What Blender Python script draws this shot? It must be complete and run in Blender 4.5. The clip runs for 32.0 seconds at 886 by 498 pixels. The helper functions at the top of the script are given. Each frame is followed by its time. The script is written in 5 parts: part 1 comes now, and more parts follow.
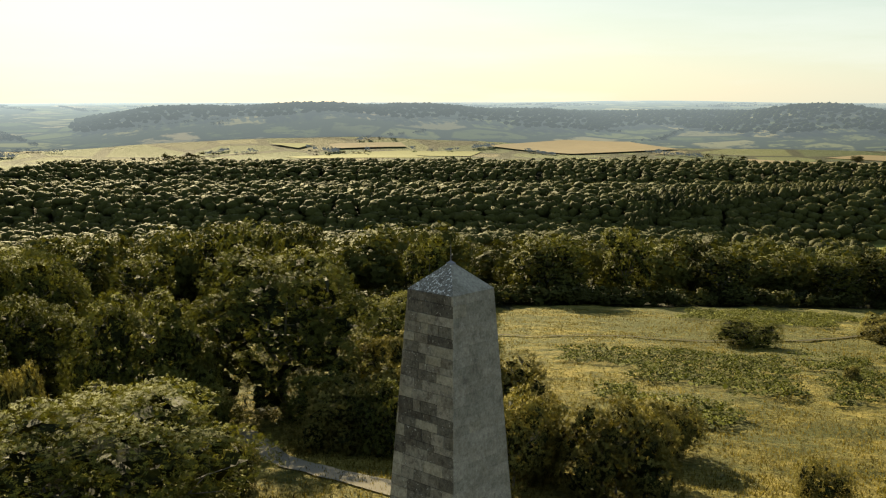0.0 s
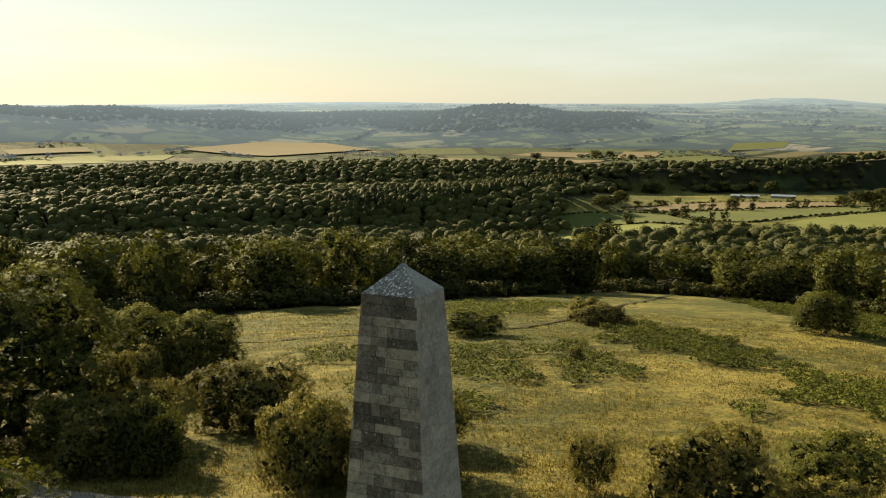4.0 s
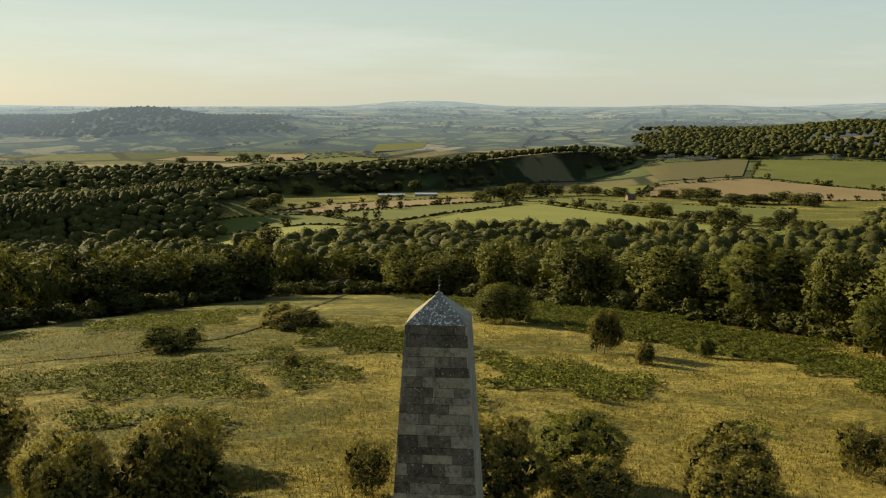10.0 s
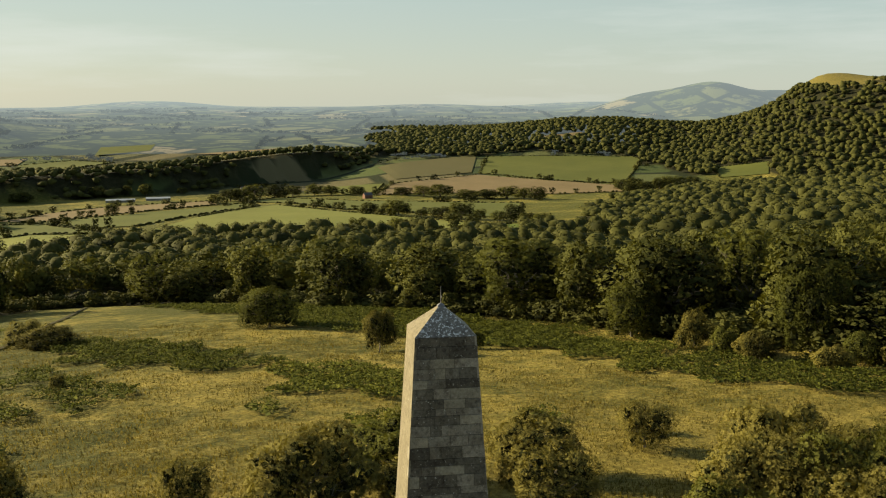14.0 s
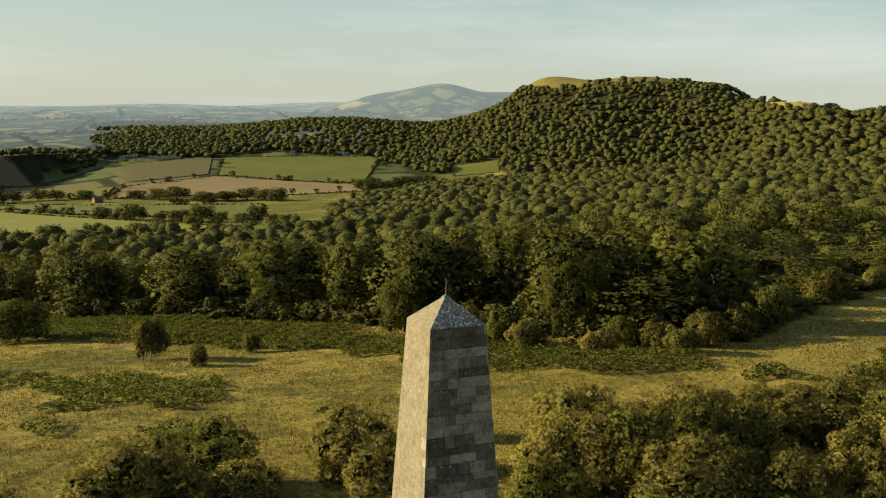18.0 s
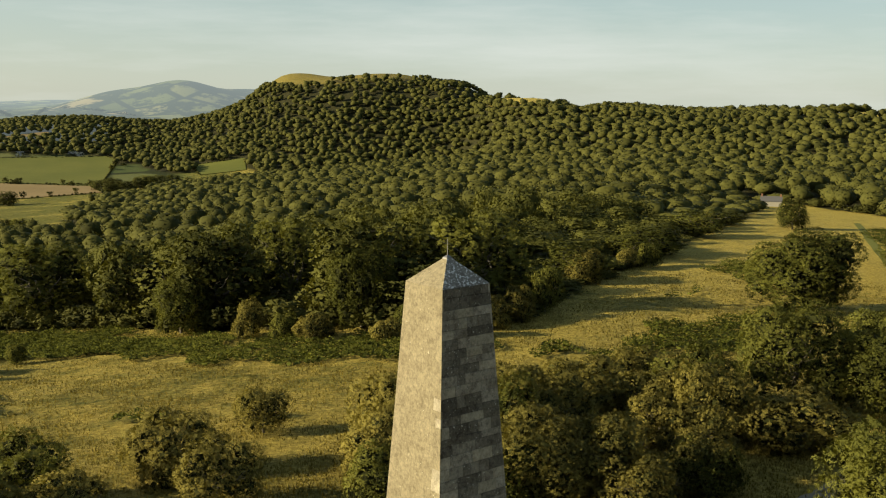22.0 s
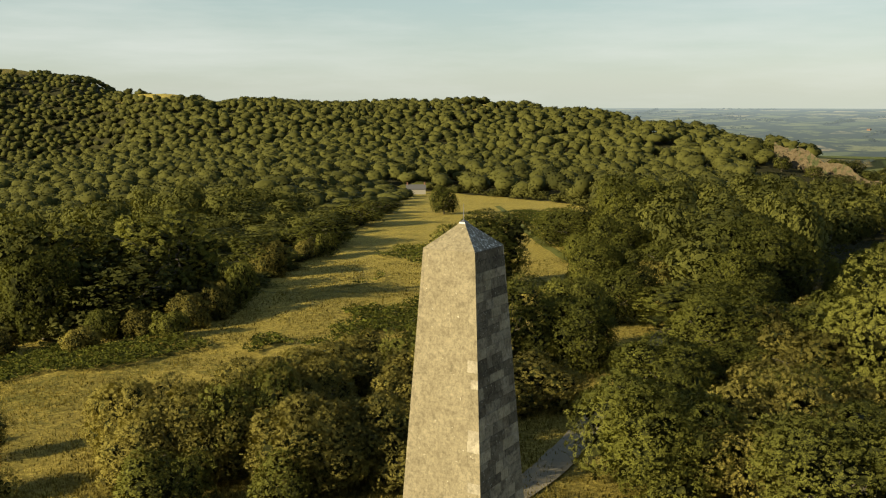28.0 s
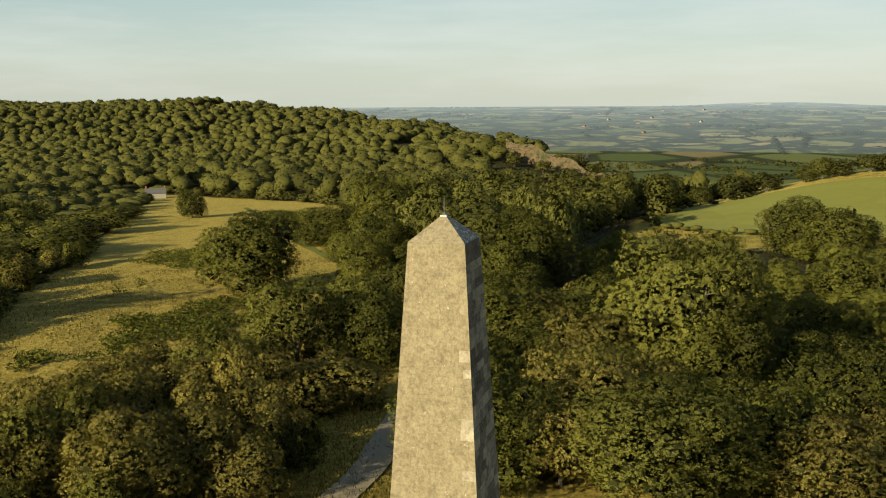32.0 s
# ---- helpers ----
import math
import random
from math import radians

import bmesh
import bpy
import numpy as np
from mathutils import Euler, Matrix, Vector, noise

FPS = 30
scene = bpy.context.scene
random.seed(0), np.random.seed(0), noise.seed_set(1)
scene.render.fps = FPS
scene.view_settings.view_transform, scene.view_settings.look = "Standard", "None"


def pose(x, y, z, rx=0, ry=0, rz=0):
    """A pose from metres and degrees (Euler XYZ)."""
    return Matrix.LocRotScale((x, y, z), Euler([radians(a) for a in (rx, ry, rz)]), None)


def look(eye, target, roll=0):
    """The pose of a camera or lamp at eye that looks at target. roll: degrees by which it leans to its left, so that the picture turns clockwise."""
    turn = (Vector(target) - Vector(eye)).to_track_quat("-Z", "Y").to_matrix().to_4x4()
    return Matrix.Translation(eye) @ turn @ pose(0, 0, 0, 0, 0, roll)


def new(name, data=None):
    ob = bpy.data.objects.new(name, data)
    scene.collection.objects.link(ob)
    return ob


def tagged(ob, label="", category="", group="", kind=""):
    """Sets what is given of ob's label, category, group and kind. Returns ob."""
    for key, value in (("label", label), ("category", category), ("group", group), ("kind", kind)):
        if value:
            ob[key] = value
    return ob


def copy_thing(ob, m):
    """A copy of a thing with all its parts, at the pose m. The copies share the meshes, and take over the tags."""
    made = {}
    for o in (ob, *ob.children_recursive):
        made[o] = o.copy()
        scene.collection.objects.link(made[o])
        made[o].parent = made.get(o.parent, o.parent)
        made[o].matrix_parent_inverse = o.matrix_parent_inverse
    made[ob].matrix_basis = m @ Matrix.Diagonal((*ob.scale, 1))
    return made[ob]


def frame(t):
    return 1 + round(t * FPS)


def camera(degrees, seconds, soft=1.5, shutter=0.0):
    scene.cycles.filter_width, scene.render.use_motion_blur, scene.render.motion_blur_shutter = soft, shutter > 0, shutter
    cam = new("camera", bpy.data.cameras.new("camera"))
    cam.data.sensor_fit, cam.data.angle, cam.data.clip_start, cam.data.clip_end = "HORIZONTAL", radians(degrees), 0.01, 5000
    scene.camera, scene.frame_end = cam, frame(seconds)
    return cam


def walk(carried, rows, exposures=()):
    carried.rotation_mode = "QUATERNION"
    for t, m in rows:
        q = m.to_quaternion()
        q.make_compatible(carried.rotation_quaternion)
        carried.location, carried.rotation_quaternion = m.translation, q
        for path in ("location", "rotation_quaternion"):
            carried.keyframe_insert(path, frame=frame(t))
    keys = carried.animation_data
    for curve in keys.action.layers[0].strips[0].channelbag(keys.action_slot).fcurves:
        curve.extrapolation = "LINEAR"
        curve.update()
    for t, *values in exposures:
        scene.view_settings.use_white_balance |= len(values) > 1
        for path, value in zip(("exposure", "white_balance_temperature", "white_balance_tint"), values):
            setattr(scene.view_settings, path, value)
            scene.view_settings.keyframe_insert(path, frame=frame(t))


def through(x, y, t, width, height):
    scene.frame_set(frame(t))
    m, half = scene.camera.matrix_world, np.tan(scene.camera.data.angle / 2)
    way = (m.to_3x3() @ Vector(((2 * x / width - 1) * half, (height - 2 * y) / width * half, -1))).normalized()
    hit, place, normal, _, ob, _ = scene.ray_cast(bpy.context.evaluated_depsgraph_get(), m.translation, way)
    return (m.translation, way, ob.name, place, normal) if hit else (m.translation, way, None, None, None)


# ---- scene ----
SKY, SUN, SUN_COLOUR, STREAK = 0.05, 5.0, (0.97, 0.81, 0.48), (5.9, 6.1, 5.7, 1)
LOW_SUN, LOW_AWAY, HIGH_SUN, HIGH_AWAY = (3.7, 3.98, 3.3, 1), (3.9, 4.4, 3.98, 1), (3.7, 4.25, 3.8, 1), (2.45, 3.62, 3.78, 1)
# emission colour that stands for the haze over the far land
HAZE_GLOW = (0.178, 0.208, 0.21, 1)
EXPOSURES = [(0, 1.82), (3.5, 1.72), (8, 1.55), (11, 1.5), (32, 1.5)]

# the camera circles the top of the obelisk; world origin at the obelisk's foot, z = 0 there
cam = camera(47.05, 32.0, soft=1.1)
# seconds, bearing of the eye's place round the obelisk, radius, height, heading, pitch, roll
PATH = [
    (0, 18.77, 27.83, 31.61, 18.32, -8.79, 0.00),
    (1, 22.25, 27.85, 31.57, 22.88, -8.78, -0.11),
    (2, 25.67, 27.86, 31.55, 27.27, -8.81, -0.01),
    (3, 29.31, 27.91, 31.58, 31.42, -8.78, -0.01),
    (3.5, 31.21, 27.93, 31.61, 33.41, -8.74, -0.03),
    (5.5, 38.77, 27.93, 31.84, 41.31, -8.66, -0.06),
    (6, 40.54, 27.90, 31.92, 43.15, -8.63, -0.02),
    (7, 44.03, 27.85, 32.05, 46.44, -8.61, -0.08),
    (8, 47.69, 27.82, 32.16, 48.71, -8.59, -0.06),
    (9, 51.35, 27.81, 32.25, 51.85, -8.56, -0.00),
    (10, 55.09, 27.80, 32.36, 55.31, -8.57, 0.06),
    (11, 58.89, 27.77, 32.49, 59.04, -8.57, 0.01),
    (12, 62.63, 27.75, 32.61, 62.85, -8.57, 0.00),
    (13, 66.39, 27.80, 32.67, 66.60, -8.58, -0.07),
    (14, 70.19, 27.88, 32.71, 70.32, -8.58, -0.08),
    (14.5, 72.07, 27.91, 32.71, 71.92, -8.58, -0.05),
    (16.5, 79.66, 28.00, 32.68, 79.11, -8.56, 0.09),
    (17, 81.55, 28.08, 32.66, 81.19, -8.56, 0.13),
    (18, 85.38, 28.36, 32.53, 85.19, -8.52, 0.33),
    (19, 89.06, 28.58, 32.33, 89.17, -8.53, 0.26),
    (20, 92.62, 28.62, 32.06, 92.65, -8.54, 0.20),
    (21, 96.26, 28.57, 31.77, 96.04, -8.55, 0.25),
    (22, 99.78, 28.50, 31.46, 99.52, -8.60, 0.26),
    (23, 103.24, 28.53, 31.14, 103.76, -8.59, 0.11),
    (24, 106.73, 28.60, 30.95, 107.35, -8.63, -0.01),
    (25, 110.31, 28.74, 30.77, 110.57, -8.69, -0.07),
    (25.5, 112.11, 28.80, 30.70, 112.14, -8.75, -0.08),
    (27.5, 119.29, 28.97, 30.65, 118.22, -8.84, -0.23),
    (28, 121.02, 29.03, 30.64, 119.84, -8.83, -0.18),
    (29, 124.49, 29.16, 30.66, 123.28, -8.83, -0.19),
    (30, 127.89, 29.28, 30.63, 127.28, -8.87, -0.20),
    (31, 131.33, 29.36, 30.61, 131.09, -8.89, -0.32),
    (32, 134.80, 29.46, 30.53, 134.72, -8.91, -0.35),
]


def orbit(place, radius, z, heading, pitch, roll):
    a = radians(place)
    return pose(-radius * math.sin(a), -radius * math.cos(a), z, 0, 0, -heading) @ pose(0, 0, 0, 90 + pitch, 0, 0) @ pose(0, 0, 0, 0, 0, roll)


walk(cam, [(t, orbit(*row)) for t, *row in PATH], EXPOSURES)

# ---- light ----
SUN_AZ, SUN_EL = 1.0, 19.0
world = bpy.data.worlds.new("evening_sky")
scene.world = world
world.use_nodes = True
wn, wl = world.node_tree.nodes, world.node_tree.links
wn.clear()
w_out, w_bg, w_sky = wn.new("ShaderNodeOutputWorld"), wn.new("ShaderNodeBackground"), wn.new("ShaderNodeTexSky")
w_sky.sky_type, w_sky.sun_disc = "NISHITA", False
w_sky.sun_elevation, w_sky.sun_rotation = radians(SUN_EL), radians(SUN_AZ)
w_sky.altitude, w_sky.air_density, w_sky.dust_density, w_sky.ozone_density = 200, 1.0, 0.4, 1.0
w_bg.inputs["Strength"].default_value = SKY
# thin streaked cloud: a little paler and whiter than the sky behind
w_co, w_map, w_noise, w_ramp, w_mix = (wn.new(k) for k in ("ShaderNodeTexCoord", "ShaderNodeMapping", "ShaderNodeTexNoise", "ShaderNodeValToRGB", "ShaderNodeMix"))
w_map.inputs["Scale"].default_value = (1.3, 1.3, 11)
w_map.inputs["Rotation"].default_value = (0.06, 0.03, 0.4)
w_noise.inputs["Scale"].default_value, w_noise.inputs["Detail"].default_value, w_noise.inputs["Roughness"].default_value = 1.5, 6, 0.6
w_ramp.color_ramp.elements[0].position, w_ramp.color_ramp.elements[1].position = 0.46, 0.72
w_ramp.color_ramp.elements[0].color, w_ramp.color_ramp.elements[1].color = (0, 0, 0, 1), (1, 1, 1, 1)
w_mix.data_type, w_mix.blend_type = "RGBA", "MIX"
wl.new(w_co.outputs["Generated"], w_map.inputs["Vector"])
wl.new(w_map.outputs["Vector"], w_noise.inputs["Vector"])
wl.new(w_noise.outputs["Fac"], w_ramp.inputs["Fac"])
w_sep = wn.new("ShaderNodeSeparateXYZ")
wl.new(w_co.outputs["Generated"], w_sep.inputs[0])


def sky_range(axis, a, b, c, d):
    node = wn.new("ShaderNodeMapRange")
    for key, v in zip(("From Min", "From Max", "To Min", "To Max"), (a, b, c, d)):
        node.inputs[key].default_value = v
    wl.new(w_sep.outputs[axis], node.inputs["Value"])
    return node.outputs["Result"]


def sky_mix(fac, a, b):
    node = wn.new("ShaderNodeMix")
    node.data_type = "RGBA"
    wl.new(fac, node.inputs["Factor"])
    for key, v in (("A", a), ("B", b)):
        if isinstance(v, tuple):
            node.inputs[key].default_value = v
        else:
            wl.new(v, node.inputs[key])
    return node.outputs["Result"]


# thin veil of high cloud: cream towards the sun and the horizon, teal away from it, thinning to the zenith
toward = sky_range("Y", -0.45, 0.95, 0.0, 1.0)
veil = sky_mix(sky_range("Z", 0.0, 0.17, 0.0, 1.0), sky_mix(toward, LOW_AWAY, LOW_SUN), sky_mix(toward, HIGH_AWAY, HIGH_SUN))
wl.new(sky_range("Z", 0.2, 0.5, 0.8, 0.25), w_mix.inputs["Factor"])
wl.new(veil, w_mix.inputs["B"])
wl.new(w_sky.outputs["Color"], w_mix.inputs["A"])
w_add = wn.new("ShaderNodeMix")
w_add.data_type, w_add.blend_type = "RGBA", "MIX"
w_add.inputs["B"].default_value = STREAK
w_fade = wn.new("ShaderNodeMath")
w_fade.operation = "MULTIPLY"
w_fade.inputs[1].default_value = 0.5
wl.new(w_ramp.outputs["Color"], w_fade.inputs[0])
wl.new(w_fade.outputs[0], w_add.inputs["Factor"])
wl.new(w_mix.outputs["Result"], w_add.inputs["A"])
wl.new(w_add.outputs["Result"], w_bg.inputs["Color"])
wl.new(w_bg.outputs["Background"], w_out.inputs["Surface"])

sun = new("sun", bpy.data.lights.new("sun", "SUN"))
sun.data.energy, sun.data.angle, sun.data.color = SUN, radians(0.6), SUN_COLOUR
sa, se = radians(SUN_AZ), radians(SUN_EL)
sun.matrix_world = look((0, 0, 400), (-math.sin(sa) * math.cos(se), -math.cos(sa) * math.cos(se), 400 - math.sin(se)))


# ---- materials ----
def material(name):
    mat = bpy.data.materials.new(name)
    mat.use_nodes = True
    n = mat.node_tree.nodes
    return mat, n, mat.node_tree.links, n["Principled BSDF"]


def noise_node(n, l, scale, detail=4, rough=0.55, vector=None):
    tex = n.new("ShaderNodeTexNoise")
    tex.inputs["Scale"].default_value, tex.inputs["Detail"].default_value, tex.inputs["Roughness"].default_value = scale, detail, rough
    if vector is not None:
        l.new(vector, tex.inputs["Vector"])
    return tex


def ramp_node(n, l, fac, stops):
    ramp = n.new("ShaderNodeValToRGB")
    while len(ramp.color_ramp.elements) < len(stops):
        ramp.color_ramp.elements.new(0.5)
    for el, (p, c) in zip(ramp.color_ramp.elements, stops):
        el.position, el.color = p, (*c, 1)
    l.new(fac, ramp.inputs["Fac"])
    return ramp


def mix_node(n, l, fac, a, b, mode="MIX"):
    m = n.new("ShaderNodeMix")
    m.data_type, m.blend_type = "RGBA", mode
    for key, v in (("Factor", fac), ("A", a), ("B", b)):
        if isinstance(v, (int, float)):
            m.inputs[key].default_value = v
        elif isinstance(v, tuple):
            m.inputs[key].default_value = (*v, 1)
        else:
            l.new(v, m.inputs[key])
    return m.outputs["Result"]


def bump_node(n, l, bsdf, height, strength, distance):
    b = n.new("ShaderNodeBump")
    b.inputs["Strength"].default_value, b.inputs["Distance"].default_value = strength, distance
    l.new(height, b.inputs["Height"])
    l.new(b.outputs["Normal"], bsdf.inputs["Normal"])


def place_node(n):
    return n.new("ShaderNodeNewGeometry").outputs["Position"]


def leaf_material(name, dark, light, clump=0.09, through=0.22, fine=2.6, fleck=1.0, leaf=0.0, hold=0.52):
    """Leaves: part of the light passes through; tone varies from tree to tree and from spray to spray."""
    mat, n, l, bsdf = material(name)
    pos = place_node(n)
    geo = n.new("ShaderNodeNewGeometry")
    info = n.new("ShaderNodeObjectInfo")
    big = noise_node(n, l, clump, 2, 0.5, pos)
    add = n.new("ShaderNodeMath")
    add.operation = "MULTIPLY_ADD"
    l.new(geo.outputs["Random Per Island"], add.inputs[0])
    add.inputs[1].default_value = 0.22
    l.new(big.outputs["Fac"], add.inputs[2])
    add2 = n.new("ShaderNodeMath")
    add2.operation = "MULTIPLY_ADD"
    l.new(info.outputs["Random"], add2.inputs[0])
    add2.inputs[1].default_value = 0.4
    l.new(add.outputs[0], add2.inputs[2])
    own = n.new("ShaderNodeAttribute")
    own.attribute_name = "tone"
    add3 = n.new("ShaderNodeMath")
    add3.operation = "ADD"
    l.new(add2.outputs[0], add3.inputs[0])
    l.new(own.outputs["Fac"], add3.inputs[1])
    ramp = ramp_node(n, l, add3.outputs[0], [(0.35, dark), (1.05, light)])
    spray = noise_node(n, l, fine, 5, 0.75, pos)
    speck = ramp_node(n, l, spray.outputs["Fac"], [(0.34, tuple(1 - fleck * v for v in (0.5, 0.48, 0.5))), (0.5, (1.0, 1.0, 1.0)), (0.66, tuple(1 + fleck * v for v in (0.5, 0.48, 0.38)))])
    tone = mix_node(n, l, 1.0, ramp.outputs["Color"], speck.outputs["Color"], "MULTIPLY")
    l.new(tone, bsdf.inputs["Base Color"])
    bsdf.inputs["Roughness"].default_value = 0.8
    bsdf.inputs["Specular IOR Level"].default_value = 0.06
    tr = n.new("ShaderNodeBsdfTranslucent")
    warm = mix_node(n, l, 1.0, tone, (1.0, 0.95, 0.45), "MULTIPLY")
    l.new(warm, tr.inputs["Color"])
    sh = n.new("ShaderNodeMixShader")
    sh.inputs["Fac"].default_value = through
    l.new(bsdf.outputs["BSDF"], sh.inputs[1])
    l.new(tr.outputs["BSDF"], sh.inputs[2])
    if leaf:
        # the single leaves of a spray, with air between them
        cell = n.new("ShaderNodeTexVoronoi")
        cell.inputs["Scale"].default_value = leaf
        l.new(pos, cell.inputs["Vector"])
        gap = n.new("ShaderNodeMath")
        gap.operation = "GREATER_THAN"
        gap.inputs[1].default_value = hold
        l.new(cell.outputs["Distance"], gap.inputs[0])
        air = n.new("ShaderNodeBsdfTransparent")
        cut = n.new("ShaderNodeMixShader")
        l.new(gap.outputs[0], cut.inputs["Fac"])
        l.new(sh.outputs["Shader"], cut.inputs[1])
        l.new(air.outputs["BSDF"], cut.inputs[2])
        sh = cut
    l.new(sh.outputs["Shader"], n["Material Output"].inputs["Surface"])
    return mat


OAK = leaf_material("oak_leaves", (0.02, 0.025, 0.0055), (0.088, 0.092, 0.0185), through=0.27, fine=0.7, fleck=0.5, leaf=9.0)
ASH = leaf_material("ash_leaves", (0.03, 0.036, 0.0075), (0.115, 0.118, 0.026), through=0.27, fine=0.8, fleck=0.45, leaf=10.0)
THORN = leaf_material("hawthorn_leaves", (0.04, 0.039, 0.01), (0.16, 0.139, 0.036), through=0.22, fine=1.2, fleck=0.5, leaf=13.0)
WOOD_LEAF = leaf_material("woodland_leaves", (0.014, 0.0178, 0.0048), (0.074, 0.076, 0.018), clump=0.03, through=0.22, fine=0.3, fleck=0.3, leaf=2.6, hold=0.64)
CANOPY = leaf_material("woodland_canopy", (0.0105, 0.013, 0.0038), (0.056, 0.057, 0.0145), clump=0.03, through=0.14, fine=0.5, fleck=0.5)
FERN = leaf_material("bracken_fronds", (0.026, 0.034, 0.005), (0.09, 0.097, 0.016), clump=0.2, fine=1.2, fleck=0.7)
TUFT = leaf_material("dry_grass", (0.1, 0.084, 0.018), (0.18, 0.143, 0.034), clump=0.05, through=0.4, fine=0.4, fleck=0.6)


def bark_material():
    mat, n, l, bsdf = material("bark")
    pos = place_node(n)
    t = noise_node(n, l, 2.5, 6, 0.7, pos)
    r = ramp_node(n, l, t.outputs["Fac"], [(0.3, (0.04, 0.032, 0.024)), (0.7, (0.13, 0.115, 0.09))])
    l.new(r.outputs["Color"], bsdf.inputs["Base Color"])
    bsdf.inputs["Roughness"].default_value = 0.9
    bump_node(n, l, bsdf, t.outputs["Fac"], 0.6, 0.05)
    return mat


BARK = bark_material()
# near-black leaf colour that holds the shade inside the crowns
CROWN_SHADE = leaf_material("inner_crown_shade", (0.008, 0.01, 0.003), (0.022, 0.024, 0.006), through=0.05, fine=2.0)


def ground_material():
    mat, n, l, bsdf = material("hill_grass")
    pos = place_node(n)
    a = noise_node(n, l, 0.018, 5, 0.6, pos)
    b = noise_node(n, l, 0.22, 6, 0.65, pos)
    c = noise_node(n, l, 1.3, 8, 0.78, pos)
    dry = ramp_node(n, l, c.outputs["Fac"], [(0.34, (0.125, 0.1, 0.021)), (0.5, (0.265, 0.212, 0.047)), (0.66, (0.43, 0.345, 0.086))])
    lush = ramp_node(n, l, c.outputs["Fac"], [(0.36, (0.0333, 0.03848, 0.00592)), (0.64, (0.1221, 0.1199, 0.02368))])
    add = n.new("ShaderNodeMath")
    add.operation = "ADD"
    l.new(a.outputs["Fac"], add.inputs[0])
    l.new(b.outputs["Fac"], add.inputs[1])
    mask = ramp_node(n, l, add.outputs[0], [(0.46, (0, 0, 0)), (0.58, (1, 1, 1))])
    half = n.new("ShaderNodeMath")
    half.operation = "MULTIPLY"
    half.inputs[1].default_value = 0.5
    north = n.new("ShaderNodeSeparateXYZ")
    l.new(pos, north.inputs[0])
    tilt = n.new("ShaderNodeMapRange")
    for key, v in zip(("From Min", "From Max", "To Min", "To Max"), (-60, 160, 0.16, -0.19)):
        tilt.inputs[key].default_value = v
    l.new(north.outputs["Y"], tilt.inputs["Value"])
    lean = n.new("ShaderNodeMath")
    lean.operation = "ADD"
    l.new(add.outputs[0], lean.inputs[0])
    l.new(tilt.outputs["Result"], lean.inputs[1])
    l.new(lean.outputs[0], half.inputs[0])
    mask.color_ramp.elements[0].position, mask.color_ramp.elements[1].position = 0.4, 0.56
    l.new(half.outputs[0], mask.inputs["Fac"])
    grass = mix_node(n, l, mask.outputs["Color"], lush.outputs["Color"], dry.outputs["Color"])
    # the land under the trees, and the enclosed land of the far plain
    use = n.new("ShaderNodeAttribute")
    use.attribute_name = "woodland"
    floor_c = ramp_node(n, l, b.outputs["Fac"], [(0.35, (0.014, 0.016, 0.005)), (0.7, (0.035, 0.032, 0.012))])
    plain = n.new("ShaderNodeAttribute")
    plain.attribute_name = "farmland"
    cell = n.new("ShaderNodeTexVoronoi")
    cell.inputs["Scale"].default_value = 0.0062
    l.new(pos, cell.inputs["Vector"])
    wh = n.new("ShaderNodeTexWhiteNoise")
    l.new(cell.outputs["Color"], wh.inputs["Vector"])
    crop = ramp_node(n, l, wh.outputs["Value"], [(0.0, (0.035, 0.05, 0.015)), (0.35, (0.06, 0.078, 0.024)), (0.65, (0.08, 0.09, 0.03)), (0.88, (0.12, 0.1, 0.05)), (1.0, (0.04, 0.048, 0.015))])
    edge = n.new("ShaderNodeTexVoronoi")
    edge.feature = "DISTANCE_TO_EDGE"
    edge.inputs["Scale"].default_value = 0.0062
    l.new(pos, edge.inputs["Vector"])
    hedge = ramp_node(n, l, edge.outputs["Distance"], [(0.05, (0, 0, 0)), (0.09, (1, 1, 1))])
    crop_c = mix_node(n, l, hedge.outputs["Color"], (0.016, 0.022, 0.007), crop.outputs["Color"])
    col = mix_node(n, l, plain.outputs["Fac"], grass, crop_c)
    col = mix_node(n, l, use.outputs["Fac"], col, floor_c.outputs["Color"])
    l.new(col, bsdf.inputs["Base Color"])
    bsdf.inputs["Roughness"].default_value = 0.95
    bsdf.inputs["Specular IOR Level"].default_value = 0.1
    bump_node(n, l, bsdf, c.outputs["Fac"], 1.0, 1.1)
    return mat


GROUND = ground_material()


